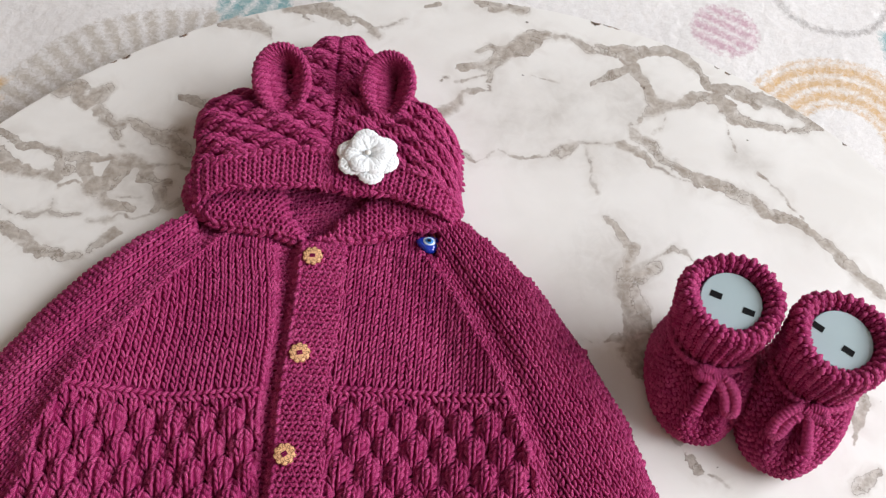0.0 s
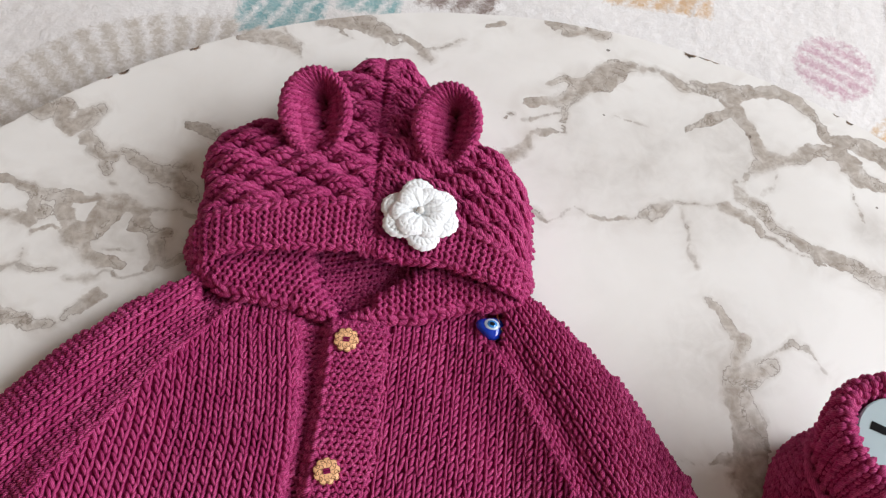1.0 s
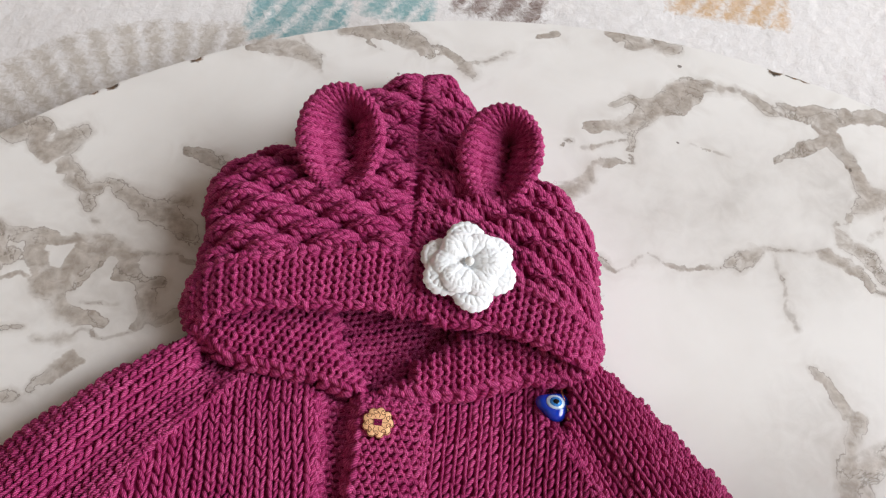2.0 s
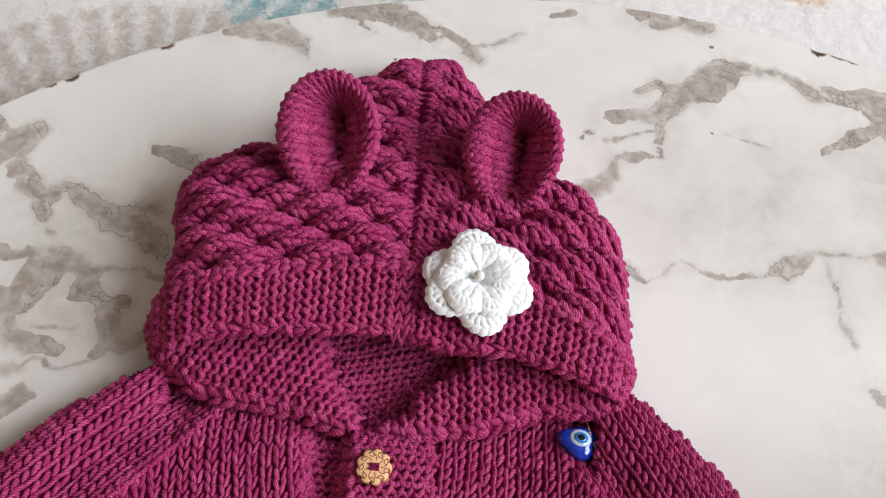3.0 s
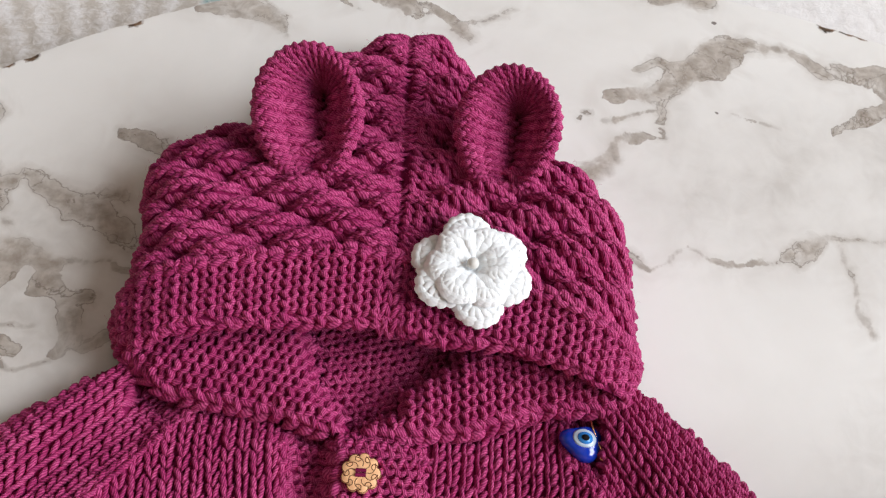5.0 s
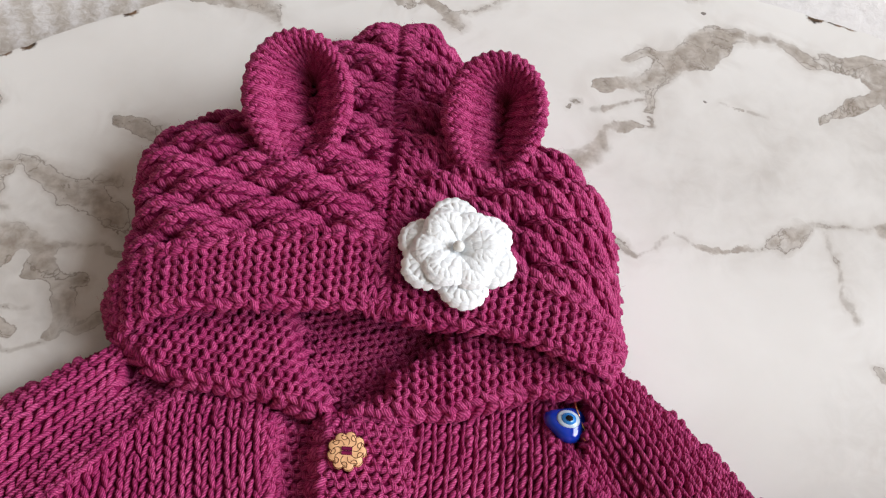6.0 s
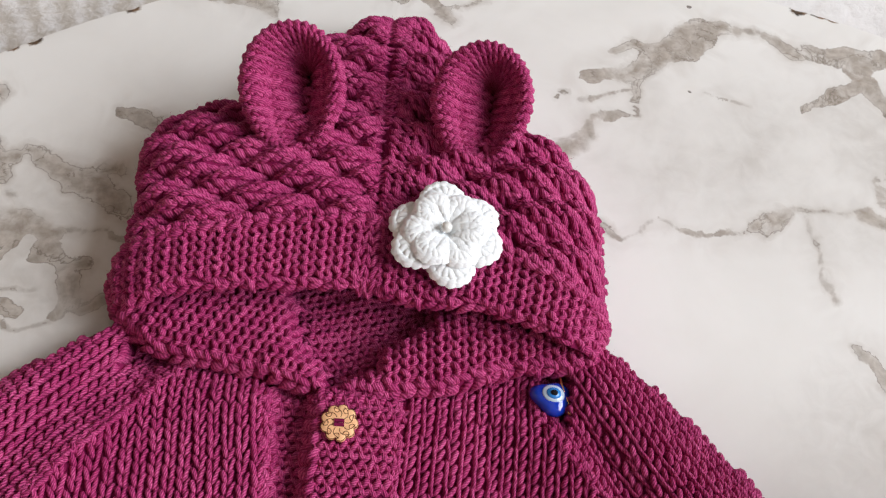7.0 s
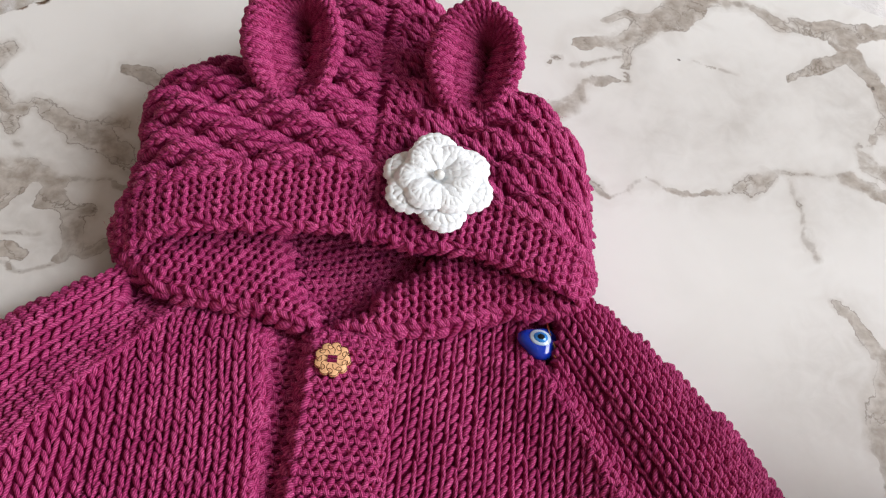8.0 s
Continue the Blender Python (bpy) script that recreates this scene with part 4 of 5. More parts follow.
THROAT = [(-0.125, 0.012), (-0.095, 0.000), (-0.060, 0.000), (-0.030, 0.03), (-0.02, 0.065), (-0.12, 0.065)]


def hood(coat, cloth, knitted):
    shape = SIDE + BRIM_LOW[::-1][1:-1]
    shell = Field((-0.19, 0.0), (0.03, 0.19), 0.0010, hood_height)
    # inside of the hood
    inner = Field((-0.14, -0.01), (0.0, 0.08), 0.0015, lambda x, y: TOP + 0.0040 + 0.0015 * hills(x, y, 0.03, 4) - 0.02 * np.clip(y - 0.03, 0, 0.1) + 0.002)
    u, v, th = grid(THROAT, radians(20), 0.0052, 0.0035, stagger=0.382)
    knitted("hood_lining", THROAT, jitter(ridge_knit(u, v, th, 0.0056, 0.0036, 1.05), 12), "shaded reverse-stitch inside of the hood", inner)
    for poly, low, name, seed, head in ((COLLAR_L, [(-0.166, 0.020), (-0.150, 0.0095), (-0.130, 0.007), (-0.110, 0.006), (-0.093, 0.0027), (-0.085, 0.0045)], "collar", 13, 62), (COLLAR_R, [(-0.086, 0.0018), (-0.060, 0.006), (-0.041, 0.011), (-0.022, 0.020), (0.005, 0.0245)], "collar", 14, 97)):
        def rise(x, y, poly=poly):
            d = np.where(inside(poly, x, y), away(poly, x, y, True), 0)
            return TOP + 0.0105 + 0.0080 * dome(d / 0.013) + 0.0006 * hills(x, y, 0.02, 6)
        f = Field((-0.19, -0.01), (0.03, 0.07), 0.0010, rise)
        u, v, th = grid(poly, radians(head), 0.0060, 0.0039, stagger=0.382)
        knitted(name, poly, jitter(np.concatenate([ridge_knit(u, v, th, 0.0062, 0.0040), chain(smooth_line(low, 8), 0.0052, 0.0021, 0.0020, 0.28)]), seed), "garter-stitch hood edging folded at the neck", f)
    # brim
    top = [p for p in BRIM_TOP]
    brim = BRIM_LOW + top[::-1]

    def lean(u, v, th):
        tilt = np.interp(u, [-0.17, -0.08, 0.0], [0.22, 0.03, -0.18])
        mid = 0.5 * (level(BRIM_LOW, u) + level(BRIM_TOP, u))
        return u + np.tan(-tilt) * (v - mid), v, th + tilt * 0.9

    u, v, th = grid([(x, y + 0.0004) for x, y in BRIM_LOW] + top[::-1], radians(92), 0.0060, 0.0039, lean, 0.382)
    clear = (u < -0.0818) | (u > -0.0748)
    seam = np.array([(-0.0785, 0.062), (-0.0765, 0.034)])
    lobes = [ridge_knit(u[clear], v[clear], th[clear], 0.0062, 0.0040), chain(seam, 0.0046, 0.0021, 0.0020), chain(seam - (0.0034, 0.0), 0.0046, 0.0018, 0.0018), chain(smooth_line([(x, y - 0.0002) for x, y in top], 8), 0.0050, 0.0022, 0.0026, 0.25)]
    lobes.append(chain(smooth_line([(x, y + 0.0012) for x, y in BRIM_LOW[1:-1]], 8), 0.0046, 0.0015, 0.0014, 0.28))
    for shift in (0.0002, 0.0020):
        for end, inward in ((np.array(SIDE)[:5] + (shift, 0), 1), (np.array(SIDE)[-4:] - (shift, 0), -1)):
            q, hd = spread(smooth_line(end, 6), 0.0036)
            f = np.ones(len(q))
            lobes.append(np.stack([q[:, 0], q[:, 1], hd + 0.9 * inward, f * 0.0024, f * 0.0013, f * 0.0019, f * 0], -1))
    knitted("brim", brim, jitter(np.concatenate(lobes), 15), "garter-stitch band round the hood opening", shell)
    # crown: columns run across the hood
    crown = [p for p in SIDE if p[1] > 0.041]
    crown = [(-0.174, 0.040)] + crown + [(0.011, 0.041)] + top[::-1][1:-1]
    P, Q = 0.0034, 0.0040

    def follow(u, v, th):
        base = np.interp(u, [-0.18, -0.08, 0.012], [0.040, 0.062, 0.040])
        fade = np.clip(1.25 - (v - 0.04) / 0.12, 0, 1)
        return u, v + (base - 0.055) * fade, th + np.where(u < -0.08, 0.22, -0.22) * fade

    u, v, th = trim(SIDE, *grid(crown, 0.0, P, Q, follow), 0.0022)
    _, s, t, d = puffs(u, v)
    th = th + 0.55 * np.cos(math.pi * t) * np.sin(2 * math.pi * s * 0.8) + 0.16 * np.where(u < -0.081, 1, -1)
    far = away(MID, u, v) > 0.0009
    lobes = [cord_knit(u[far], v[far], th[far], 0.0039, Q)]
    sides = np.array(SIDE)[6:-3]
    q, hd = spread(smooth_line(sides, 8), 0.0046)
    f = np.ones(len(q))
    lobes.append(np.stack([q[:, 0], q[:, 1], hd + 1.2, f * 0.0032, f * 0.0017, f * 0.0018, f * 0], -1))
    knitted("crown", crown, jitter(np.concatenate(lobes), 16, turn=0.07), "cable-textured crown of the hood", shell)
    return shell


def ear(coat, centre, tilt, turn, wide, tall, seed):
    """A folded knitted bear ear: ribs run from a deep fold over a thick rounded rim to the back."""
    m = Matrix.Translation(centre) @ Euler((radians(tilt), 0, radians(turn))).to_matrix().to_4x4()
    rot, org = np.array(m.to_3x3()), np.array(centre)
    rim, cup = 0.0052, 0.0125
    fold = 0.24 * wide

    def surface(u, v):
        # u: round the ear in metres, v: from the fold over the rim to the back
        a = -u / 0.020
        over = np.clip((v - cup) / rim, 0, 3.4)
        k = np.where(v > cup, cup + rim * 0.92 * (1 - np.cos(over)), v) / (cup + rim * 1.84)
        low = np.clip(-np.sin(a), 0, 1)
        ex, ey = wide * np.sign(np.cos(a)) * np.abs(np.cos(a)) ** (1 - 0.5 * low) * (1 - 0.22 * low**2), tall * np.sin(a) * (1 - 0.06 * low)
        ay = np.clip(ey, -0.78 * tall, 0.38 * tall)
        x, y = fold + k * (ex - fold), ay + k * (ey - ay)
        deep = 0.30 + 0.70 * np.clip((y + 0.5 * tall) / (1.1 * tall), 0, 1)
        z = -0.0190 * deep * np.clip(1 - (v / cup), 0, 1) ** 2.2 + np.where(v > cup, rim * np.sin(over), 0) * (1 - 0.6 * low**3)
        z = z + 0.0045 * np.cos(a) ** 2 * k + 0.007 * np.clip(np.sin(a), 0, 1) * k
        return np.stack([x, y, z], -1) @ rot.T + org

    lobes, n = [], 37
    for i in range(n):
        a = 0.020 * 2 * math.pi * i / n
        for j, v in enumerate((0.0015, 0.0045, 0.0075, 0.0105, 0.0135, 0.0168, 0.0202, 0.0236, 0.0270)):
            lobes.append((a, v, math.pi / 2 + 0.30, 0.0034, 0.00130, 0.0016, 0.0002))
            lobes.append((a - 0.0014, v + 0.0015, math.pi / 2 - 0.25, 0.0021, 0.00070, 0.0009, 0))
    lv, lq, lu = strands(surface, jitter(lobes, seed, 0.00012, 0.07, 0.09))
    g, w = np.meshgrid(np.linspace(0, 0.020 * 2 * math.pi, 91), np.linspace(0.0, 0.0300, 28), indexing="ij")
    sv = surface(g, w).reshape(-1, 3)
    idx = np.arange(g.size).reshape(g.shape)
    sq = np.stack([idx[:-1, :-1], idx[1:, :-1], idx[1:, 1:], idx[:-1, 1:]], -1).reshape(-1, 4)
    v, q, u = merged((sv, sq, np.zeros((len(sv), 2))), (lv, lq, lu))
    part("ear", array_mesh("ear", v, q, u, np.concatenate([np.ones(len(sq)), np.zeros(len(lq))])), [YARN, SHADED_BACKING], coat, "rounded cupped bear ear")


def petal_mesh(half, reach, lift, rise, seed):
    """One crocheted petal: a dished leaf with a rolled edge, growing along +y from the middle."""
    def surface(u, v):
        # u: across, v: outward, in metres of the petal
        r = np.hypot(u / half, (v - reach * 0.56) / (reach * 0.44))
        z = lift + 0.0026 * np.sqrt(np.clip(1.05 - r**2, 0, 2)) - 0.0016 * np.exp(-((u / 0.0016) ** 2)) * np.clip(1 - v / (0.8 * reach), 0, 1) + rise * (v - 0.5 * reach)
        return np.stack([u, v, z], -1)

    lobes = []
    for k in range(12):
        a = -0.62 + (math.pi + 1.24) * k / 11
        lobes.append((half * 0.88 * math.cos(a), reach * 0.56 + reach * 0.40 * math.sin(a), a + math.pi / 2 + 0.3, 0.0027, 0.0015, 0.00032, 0.0004))
        lobes.append((half * 0.60 * math.cos(a), reach * 0.54 + reach * 0.27 * math.sin(a), a + 0.3, 0.0028, 0.0013, 0.00026, 0.0002))
    for x in (-0.4, 0.0, 0.4):
        for y in (0.08, 0.25, 0.45, 0.65):
            lobes.append((x * half * (0.5 + y), reach * y, math.pi / 2 + 0.2 - x, 0.0026, 0.0016, 0.00024, 0))
    lv, lq, lu = strands(surface, jitter(lobes, seed, 0.00012))
    t, r = np.meshgrid(np.linspace(0, 2 * math.pi, 25), np.linspace(0, 1, 6), indexing="ij")
    pv = surface(r * half * 0.95 * np.cos(t), reach * 0.54 + r * reach * 0.45 * np.sin(t)).reshape(-1, 3) - (0, 0, 0.0002)
    idx = np.arange(t.size).reshape(t.shape)
    pq = np.stack([idx[:-1, :-1], idx[1:, :-1], idx[1:, 1:], idx[:-1, 1:]], -1).reshape(-1, 4)
    under = pv - (0, 0, 0.0009)
    return array_mesh("petal", *merged((pv, pq, np.zeros((len(pv), 2))), (under, pq[:, ::-1], np.zeros((len(pv), 2))), (lv, lq, lu)))


def flower(coat, m):
    base = new("flower")
    base.parent = coat
    base.matrix_basis = m
    tagged(base, "white crocheted flower with a pearl bead")
    for count, half, reach, lift, rise, off, seed in ((6, 0.0089, 0.0204, 0.0014, 0.03, 0.0, 31), (6, 0.0074, 0.0150, 0.0042, 0.06, 0.42, 32)):
        me = petal_mesh(half, reach, lift, rise, seed)
        for k in range(count):
            ob = part("petal", me, WHITE_YARN, base) if k == 0 else new("petal", me)
            ob.parent = base
            ob.matrix_basis = pose(0, 0, 0.0002 * (k % 2), 3 * (-1) ** k, 0, 360 * (k + off) / count + 6 * math.sin(k * 2.3))
    bm = bmesh.new()
    bmesh.ops.create_uvsphere(bm, u_segments=16, v_segments=10, radius=0.0021)
    part("bead", bm, PEARL, base, "small pearl bead").location = (0, 0, 0.0062)


def button(coat, m):
    """A flower-shaped wooden button with burnt swirls and a sewn middle."""
    n = 144
    ang = np.linspace(0, 2 * math.pi, n, endpoint=False)
    rim = 0.0051 + 0.0013 * np.abs(np.cos(4.5 * ang)) ** 0.6
    rings = []
    for k, z in ((0.0, 0.0016), (0.25, 0.0016), (0.6, 0.0016), (0.95, 0.0016), (1.0, 0.0013), (1.0, 0.0002), (0.97, 0.0), (0.0, 0.0)):
        rings.append(np.stack([k * rim * np.cos(ang), k * rim * np.sin(ang), np.full(n, z)], -1))
    i, j = np.meshgrid(np.arange(len(rings) - 1), np.arange(n), indexing="ij")
    q = np.stack([i * n + j, (i + 1) * n + j, (i + 1) * n + (j + 1) % n, i * n + (j + 1) % n], -1).reshape(-1, 4)
    disc = part("button", array_mesh("button", np.concatenate(rings), q), WOOD, coat, "flower-shaped wooden button with burnt swirls")
    disc.matrix_basis = m
    lines = []
    for k in range(9):
        a = 2 * math.pi * k / 9
        t = np.linspace(0, 1, 14)
        r = 0.0020 + 0.0034 * t
        w = a + 0.62 * t - 0.25 * np.sin(math.pi * t)
        lines.append(tube(np.stack([r * np.cos(w), r * np.sin(w), np.full(14, 0.00160)], -1), 0.00013, 4))
        t = np.linspace(0, 1, 12)
        c = np.stack([0.0046 * np.cos(a + 0.42) + 0.00095 * np.cos(4.6 * t + a), 0.0046 * np.sin(a + 0.42) + 0.00095 * np.sin(4.6 * t + a), np.full(12, 0.00162)], -1)
        lines.append(tube(c, 0.00013, 4))
    edge = np.stack([0.985 * rim * np.cos(ang), 0.985 * rim * np.sin(ang), np.full(n, 0.00150)], -1)
    lines.append(tube(edge, 0.00012, 4, True))
    part("engraving", array_mesh("engraving", *merged(*lines)), BURNT, disc, "burnt brown swirl lines")
    slot = [tube(np.array([(-0.0017 + dx, dy, 0.0016) for dx in np.linspace(0, 0.0034, 6)]), 0.0007, 6) for dy in (-0.0007, 0.0007)]
    part("thread", array_mesh("thread", *merged(*slot)), SHADED_BACKING, disc, "magenta sewing thread")


def on_surface(field, x, y, lift, turn=0.0, flat=1.0):
    """A pose that sits on a height field, facing out of it."""
    e = 0.004
    n = Vector((-(field.at(np.array([x + e]), np.array([y]))[0] - field.at(np.array([x - e]), np.array([y]))[0]) / (2 * e) * flat,
                -(field.at(np.array([x]), np.array([y + e]))[0] - field.at(np.array([x]), np.array([y - e]))[0]) / (2 * e) * flat, 1)).normalized()
    q = Vector((0, 0, 1)).rotation_difference(n)
    z = float(field.at(np.array([x]), np.array([y]))[0])
    return Matrix.Translation((x, y, z + lift)) @ q.to_matrix().to_4x4() @ pose(0, 0, 0, 0, 0, turn)


def fuzz(coat, field, poly, count, seed):
    """Fine loose fibres that stand off the knitting."""
    r = np.random.RandomState(seed)
    P = np.asarray(poly)
    lo, hi = P.min(0), P.max(0)
    xy = r.uniform(lo, hi, (count * 3, 2))
    xy = xy[inside(poly, xy[:, 0], xy[:, 1])][:count]
    pieces = []
    for x, y in xy:
        z = float(field.at(np.array([x]), np.array([y]))[0])
        a, long, up = r.uniform(0, 2 * math.pi), r.uniform(0.0010, 0.0028), r.uniform(0.0005, 0.0014)
        bend = r.normal(0, 0.8)
        p = [(x, y, z + 0.0008), (x + 0.5 * long * math.cos(a), y + 0.5 * long * math.sin(a), z + 0.0010 + up), (x + long * math.cos(a + bend), y + long * math.sin(a + bend), z + 0.0012 + 0.7 * up)]
        pieces.append(tube(p, 0.000025, 3))
    tagged(part("fuzz", array_mesh("fuzz", *merged(*pieces)), YARN, coat, "loose yarn fibres"), kind="stuff")


def eye_pin(m):
    pin = thing("eye_bead_pin", "blue glass eye bead on a gold safety pin", "pin")
    pin.matrix_basis = m
    n, rings = 48, []
    ang = np.linspace(0, 2 * math.pi, n, endpoint=False)
    out = 0.0067 * (1 + 0.13 * np.cos(3 * (ang + 1.25)) + 0.05 * np.cos(ang + 0.6))
    for k, z in ((0.0, 0.0052), (0.35, 0.0051), (0.7, 0.0046), (0.9, 0.0037), (1.0, 0.0024), (0.95, 0.0010), (0.8, 0.0002), (0.0, 0.0)):
        rings.append(np.stack([1.1 * k * out * np.cos(ang), 0.92 * k * out * np.sin(ang), np.full(n, z)], -1))
    i, j = np.meshgrid(np.arange(len(rings) - 1), np.arange(n), indexing="ij")
    q = np.stack([i * n + j, (i + 1) * n + j, (i + 1) * n + (j + 1) % n, i * n + (j + 1) % n], -1).reshape(-1, 4)
    bead = part("bead", array_mesh("bead", np.concatenate(rings), q), BLUE, pin, "deep blue glass drop")
    for name, r, h, z, mat in (("pale_ring", 0.0039, 0.0008, 0.0048, PALE), ("iris", 0.0026, 0.0010, 0.0050, SKY_BLUE), ("pupil", 0.0013, 0.0012, 0.0052, BLACK)):
        bm = bmesh.new()
        bmesh.ops.create_cone(bm, cap_ends=True, segments=32, radius1=r, radius2=r * 0.88, depth=h)
        ob = part(name, bm, mat, bead)
        ob.location, ob.scale = (0.0002, 0.0006, z + h / 2 - 0.0002), (1.12, 0.88, 1.0)
    a = np.linspace(0, 2 * math.pi, 14)
    wire = np.concatenate([[(0.0070, 0.0075, 0.0030), (0.0080, 0.0040, 0.0046), (0.0082, 0.0, 0.0046), (0.0079, -0.0035, 0.0040)],
                           np.stack([0.0070 + 0.0009 * np.cos(a), -0.0048 + 0.0009 * np.sin(a), 0.0036 + 0.0002 * a], -1), [(0.0060, -0.0010, 0.0040), (0.0035, 0.0040, 0.0046), (0.0025, 0.0080, 0.0040)]])
    part("wire", array_mesh("wire", *tube(smooth_line(wire, 4), 0.00035, 6)), BRASS, pin, "gold safety-pin wire")


PROFILE = [  # height, shift back, half width, half length
    (0.0005, 0.000, 0.0240, 0.036), (0.0060, 0.000, 0.0290, 0.0415), (0.0140, 0.000, 0.0310, 0.0440), (0.0260, 0.001, 0.0302, 0.0420), (0.0370, 0.006, 0.0280, 0.0350), (0.0450, 0.013, 0.0255, 0.0270),
    (0.0500, 0.0165, 0.0242, 0.0243), (0.0560, 0.0190, 0.0250, 0.0250), (0.0680, 0.0215, 0.0275, 0.0272), (0.0790, 0.0230, 0.0290, 0.0286), (0.0850, 0.0235, 0.0275, 0.0272), (0.0862, 0.0235, 0.0240, 0.0238), (0.0820, 0.0235, 0.0205, 0.0203), (0.0740, 0.0230, 0.0192, 0.0190), (0.0640, 0.0220, 0.0188, 0.0186)]


def bootee(at, turn, seed, flip):
    boot = thing("baby_bootee", "magenta knitted baby bootee with a ribbed cuff and tied cord", "bootee", (at[0], at[1], TOP), group="pair of bootees")
    boot.rotation_euler, boot.scale = (0, 0, radians(turn)), (1.0, 0.97, 0.93)
    prof = smooth_line(PROFILE, 6)
    step = np.hypot(np.diff(prof[:, 0]), np.diff(prof[:, 3] - prof[:, 1]))
    run = np.concatenate([[0], np.cumsum(step)])
    ankle = float(np.interp(0.048, prof[:60, 0], run[:60]))
    side = 0.029

    def surface(u, v):
        a = u / side
        z, back, rx, ry = [np.interp(v, run, prof[:, k]) for k in range(4)]
        front = np.clip(-np.sin(a), 0, 1) ** 2
        pleat = front * np.exp(-(((z - 0.036) / 0.013) ** 2)) * (v < ankle + 0.004)
        k = 1 - 0.24 * pleat * (1 + np.cos(9 * (a + math.pi / 2))) * 0.5 - 0.11 * pleat * np.exp(-(((a % (2 * math.pi)) - 1.5 * math.pi) / 0.16) ** 2)
        k = k * (1 + 0.012 * np.sin(3 * a + seed) + 0.01 * np.sin(5 * a + z * 90))
        return np.stack([k * rx * np.cos(a), back + k * ry * np.sin(a), z * (1 + 0.02 * np.sin(2 * a + seed))], -1)

    around, lobes = 2 * math.pi * side, []
    for v in np.arange(0.004, ankle, 0.0050):
        rx = float(np.interp(v, run, prof[:, 2] + prof[:, 3])) / (2 * side)
        n = max(20, int(around * rx / 0.0043))
        for k in range(n):
            u = around * (k + 0.5 * seed) / n
            lobes.append((u, v, 0.62, 0.0027 / max(rx, 0.6), 0.00135, 0.0019, 0.0005))
            lobes.append((u + around * 0.5 / n, v + 0.0023, -0.6, 0.0024 / max(rx, 0.6), 0.00115, 0.0012, -0.0004))
    end = run[-1] - 0.004
    n = 27
    for k in range(n):
        u = around * k / n
        for v in np.arange(ankle + 0.002, end, 0.0040):
            lobes.append((u, v, math.pi / 2 + 0.35, 0.0030, 0.0021, 0.0028, 0.0))
            lobes.append((u + 0.5 * around / n, v + 0.002, math.pi / 2 - 0.3, 0.0024, 0.0011, 0.0008, 0.0))
    lobes = jitter(lobes, 40 + seed)
    for name, low, high, label in (("foot", 0.0, ankle, "garter-stitch foot gathered at the toes"), ("cuff", ankle, run[-1], "ribbed cuff with a rounded rim")):
        some = lobes[(lobes[:, 1] >= low - 0.0005) & (lobes[:, 1] < high - 0.0005)]
        lv, lq, lu = strands(surface, some)
        g, w = np.meshgrid(np.linspace(0, around, 73), np.linspace(low, high, 36), indexing="ij")
        sv = surface(g, w).reshape(-1, 3)
        idx = np.arange(g.size).reshape(g.shape)
        sq = np.stack([idx[:-1, :-1], idx[1:, :-1], idx[1:, 1:], idx[:-1, 1:]], -1).reshape(-1, 4)
        v, q, u = merged((sv, sq, np.zeros((len(sv), 2))), (lv, lq, lu))
        part(name, array_mesh(name, v, q, u, np.concatenate([np.ones(len(sq)), np.zeros(len(lq))])), [YARN, SHADED_BACKING], boot, label)
    # cord round the ankle with a bow
    a = np.linspace(0, 2 * math.pi, 180, endpoint=False)
    pieces = [tube(np.stack([0.0262 * np.cos(a), 0.0165 + 0.0265 * np.sin(a), 0.0495 + 0.0012 * np.sin(3 * a)], -1), 0.0022 * (1 + 0.2 * np.sin(np.arange(180) * 1.745)), 7, True)]
    knot = np.array([0.002 * flip, -0.0125, 0.0500])
    for pts in ([(0, 0, 0), (-0.005, 0.001, 0.003), (-0.010, 0.001, 0.003), (-0.011, -0.002, 0.001), (-0.006, -0.003, 0.001), (0, -0.001, 0.001)],
                [(0, 0, 0), (0.006, -0.004, 0.002), (0.011, -0.011, -0.002), (0.012, -0.018, -0.008), (0.008, -0.018, -0.009), (0.005, -0.010, -0.003), (0, -0.001, 0)],
                [(0, 0, 0), (-0.004, -0.006, 0.0), (-0.007, -0.014, -0.005), (-0.010, -0.021, -0.011)],
                [(0, 0, 0), (-0.006, 0.001, 0.002), (-0.011, 0.000, 0.000), (-0.015, -0.002, -0.003)])[:3 + seed]:
        line = smooth_line(np.array(pts) * (flip, 1, 1) + knot, 20)
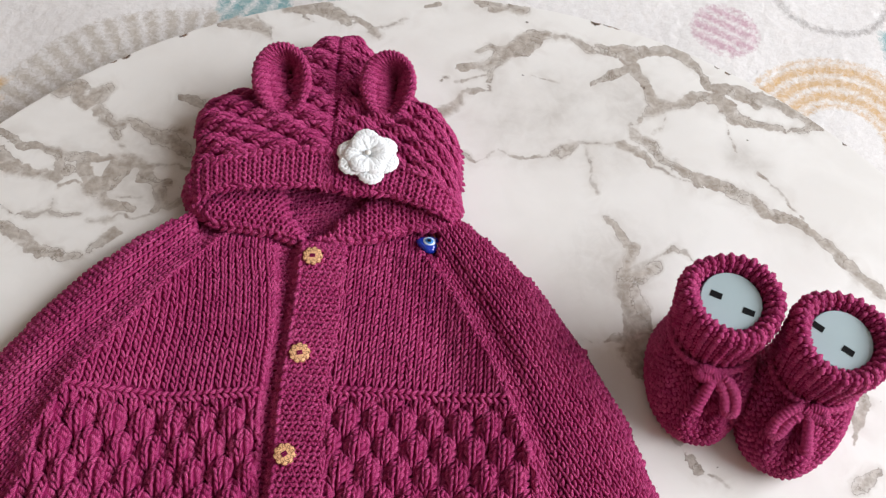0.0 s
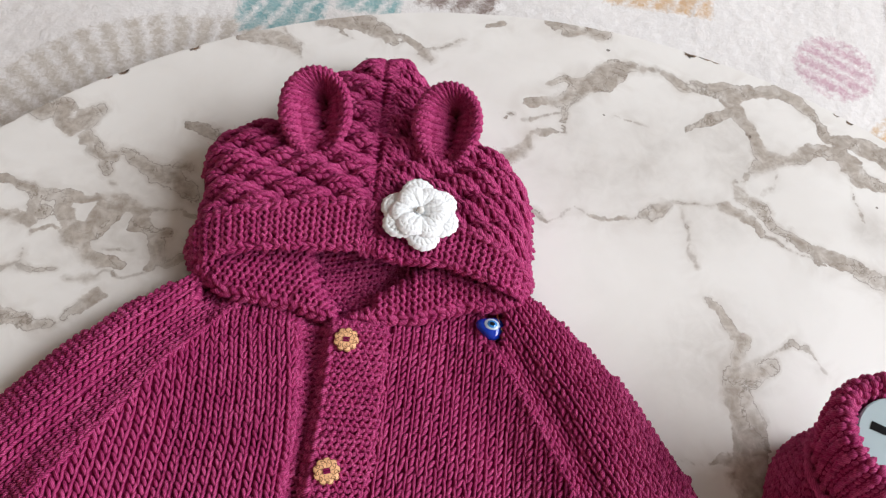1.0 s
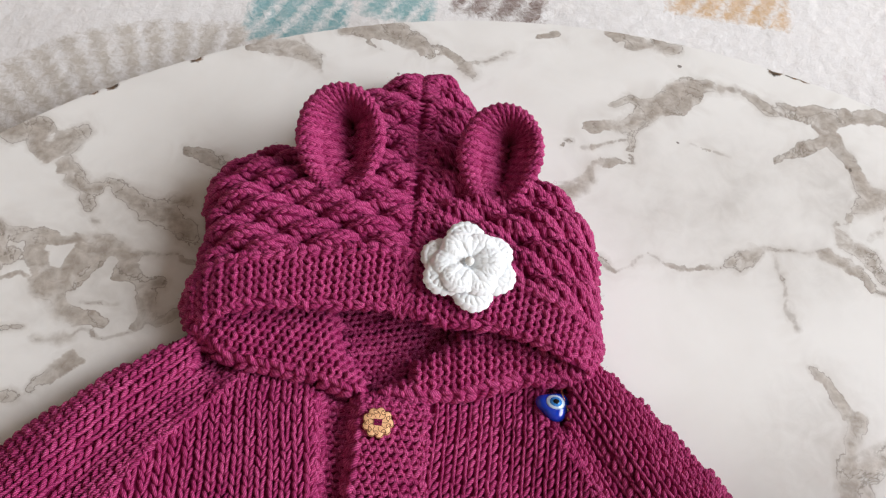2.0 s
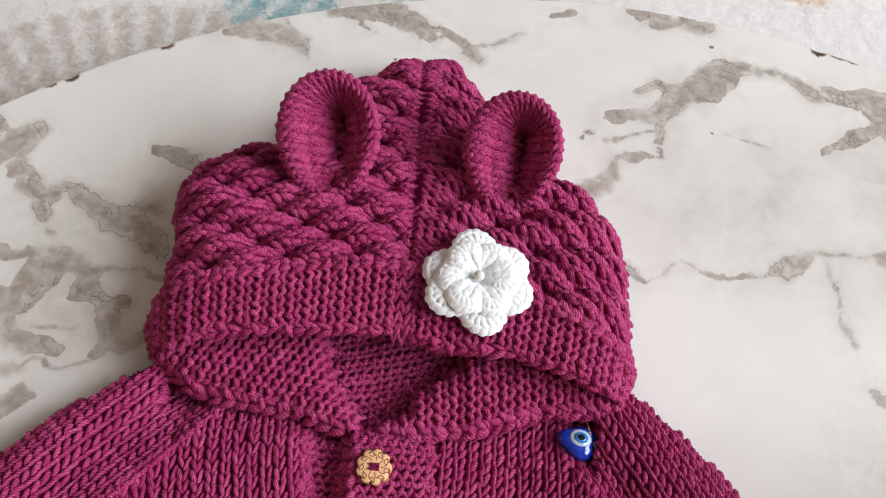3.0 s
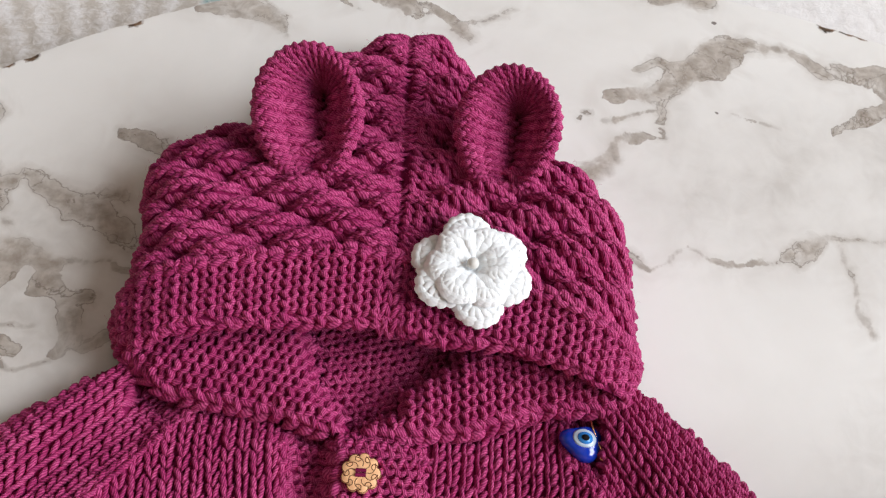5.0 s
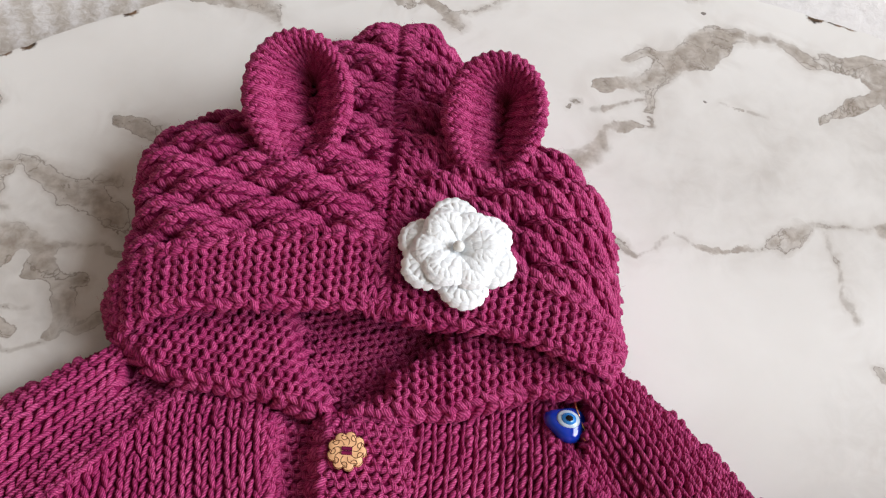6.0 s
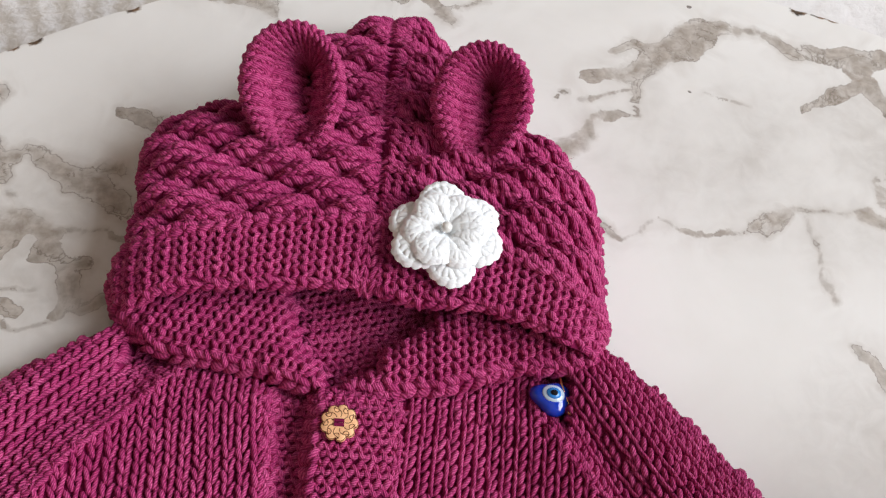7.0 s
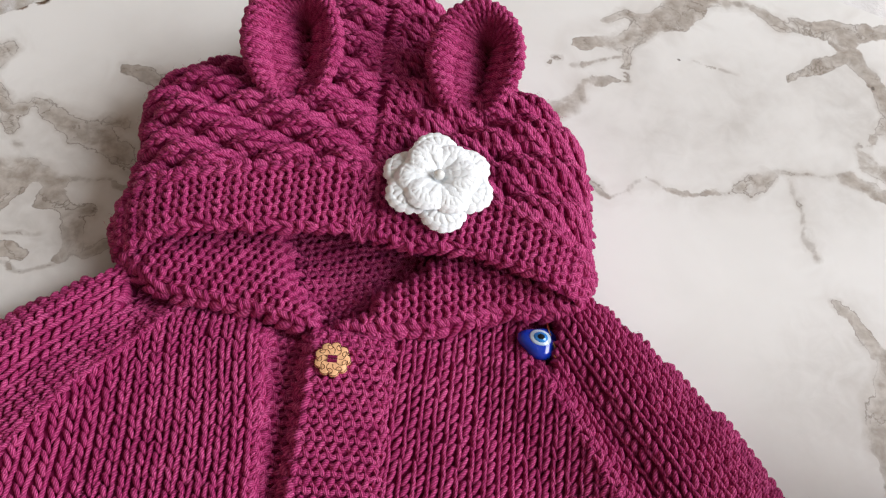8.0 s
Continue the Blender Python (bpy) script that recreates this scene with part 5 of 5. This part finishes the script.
        pieces.append(tube(line, (0.0033 + 0.0009 * (np.linspace(0, 1, len(line)) > 0.88)) * (1 + 0.07 * np.sin(np.arange(len(line)) * 1.3)), 8))
    pieces.append(tube(smooth_line(np.array([(-0.003, 0.001, 0.0), (0, -0.0015, 0.001), (0.003, 0.001, 0.0)]) + knot, 6), 0.0031, 8))
    part("cord", array_mesh("cord", *merged(*pieces)), YARN, boot, "knitted tie cord in a loose bow")
    bm = bmesh.new()
    bmesh.ops.create_cone(bm, cap_ends=True, segments=48, radius1=0.0178, radius2=0.0178, depth=0.003)
    bmesh.ops.bevel(bm, geom=[e for e in bm.edges if abs(e.verts[0].co.z - e.verts[1].co.z) < 1e-6], offset=0.0005, segments=2, affect="EDGES")
    ob = part("insert", bm, GREYBLUE, boot, "grey-blue plastic disc filling the cuff")
    ob.data.shade_flat()
    ob.location, ob.rotation_euler = (0, 0.0232, 0.0785), (radians(4), 0, 0)
    for x, y in ((-0.0088 - 0.0050 * seed, 0.0022), (0.0098 - 0.0050 * seed, -0.0052)):
        slot = part("slot", box_bm(bmesh.new(), (-0.0034, -0.0019, -0.0003), (0.0034, 0.0019, 0.0003)), BLACK, ob)
        slot.data.shade_flat()
        slot.location, slot.rotation_euler = (x, y, 0.00155), (0, 0, radians(-14))
    return boot


room()
rug()
table()
coat, cloth, knitted = cardigan()
shell = hood(coat, cloth, knitted)
ear(coat, (-0.1175, 0.1088, TOP + 0.041), 27, 6, 0.0195, 0.0240, 21)
ear(coat, (-0.0458, 0.1143, TOP + 0.041), 27, -3, 0.0188, 0.0222, 22)
flower(coat, on_surface(shell, -0.0523, 0.0582, 0.0014, 14, 0.12))
for x, y, turn in ((-0.0785, -0.0105, 5), (-0.0750, -0.0765, 20), (-0.0725, -0.1375, 40)):
    button(coat, on_surface(cloth, x, y, 0.0008, turn, 0.5))
eye_pin(on_surface(cloth, -0.0070, 0.0125, 0.0015, 0, 0.3))
bootee((0.1665, -0.0595), -4, 0, 1)
bootee((0.2215, -0.0750), -18, 1, -1)
fuzz(coat, shell, SIDE, 2600, 51)
fuzz(coat, cloth, OUTLINE, 3200, 52)
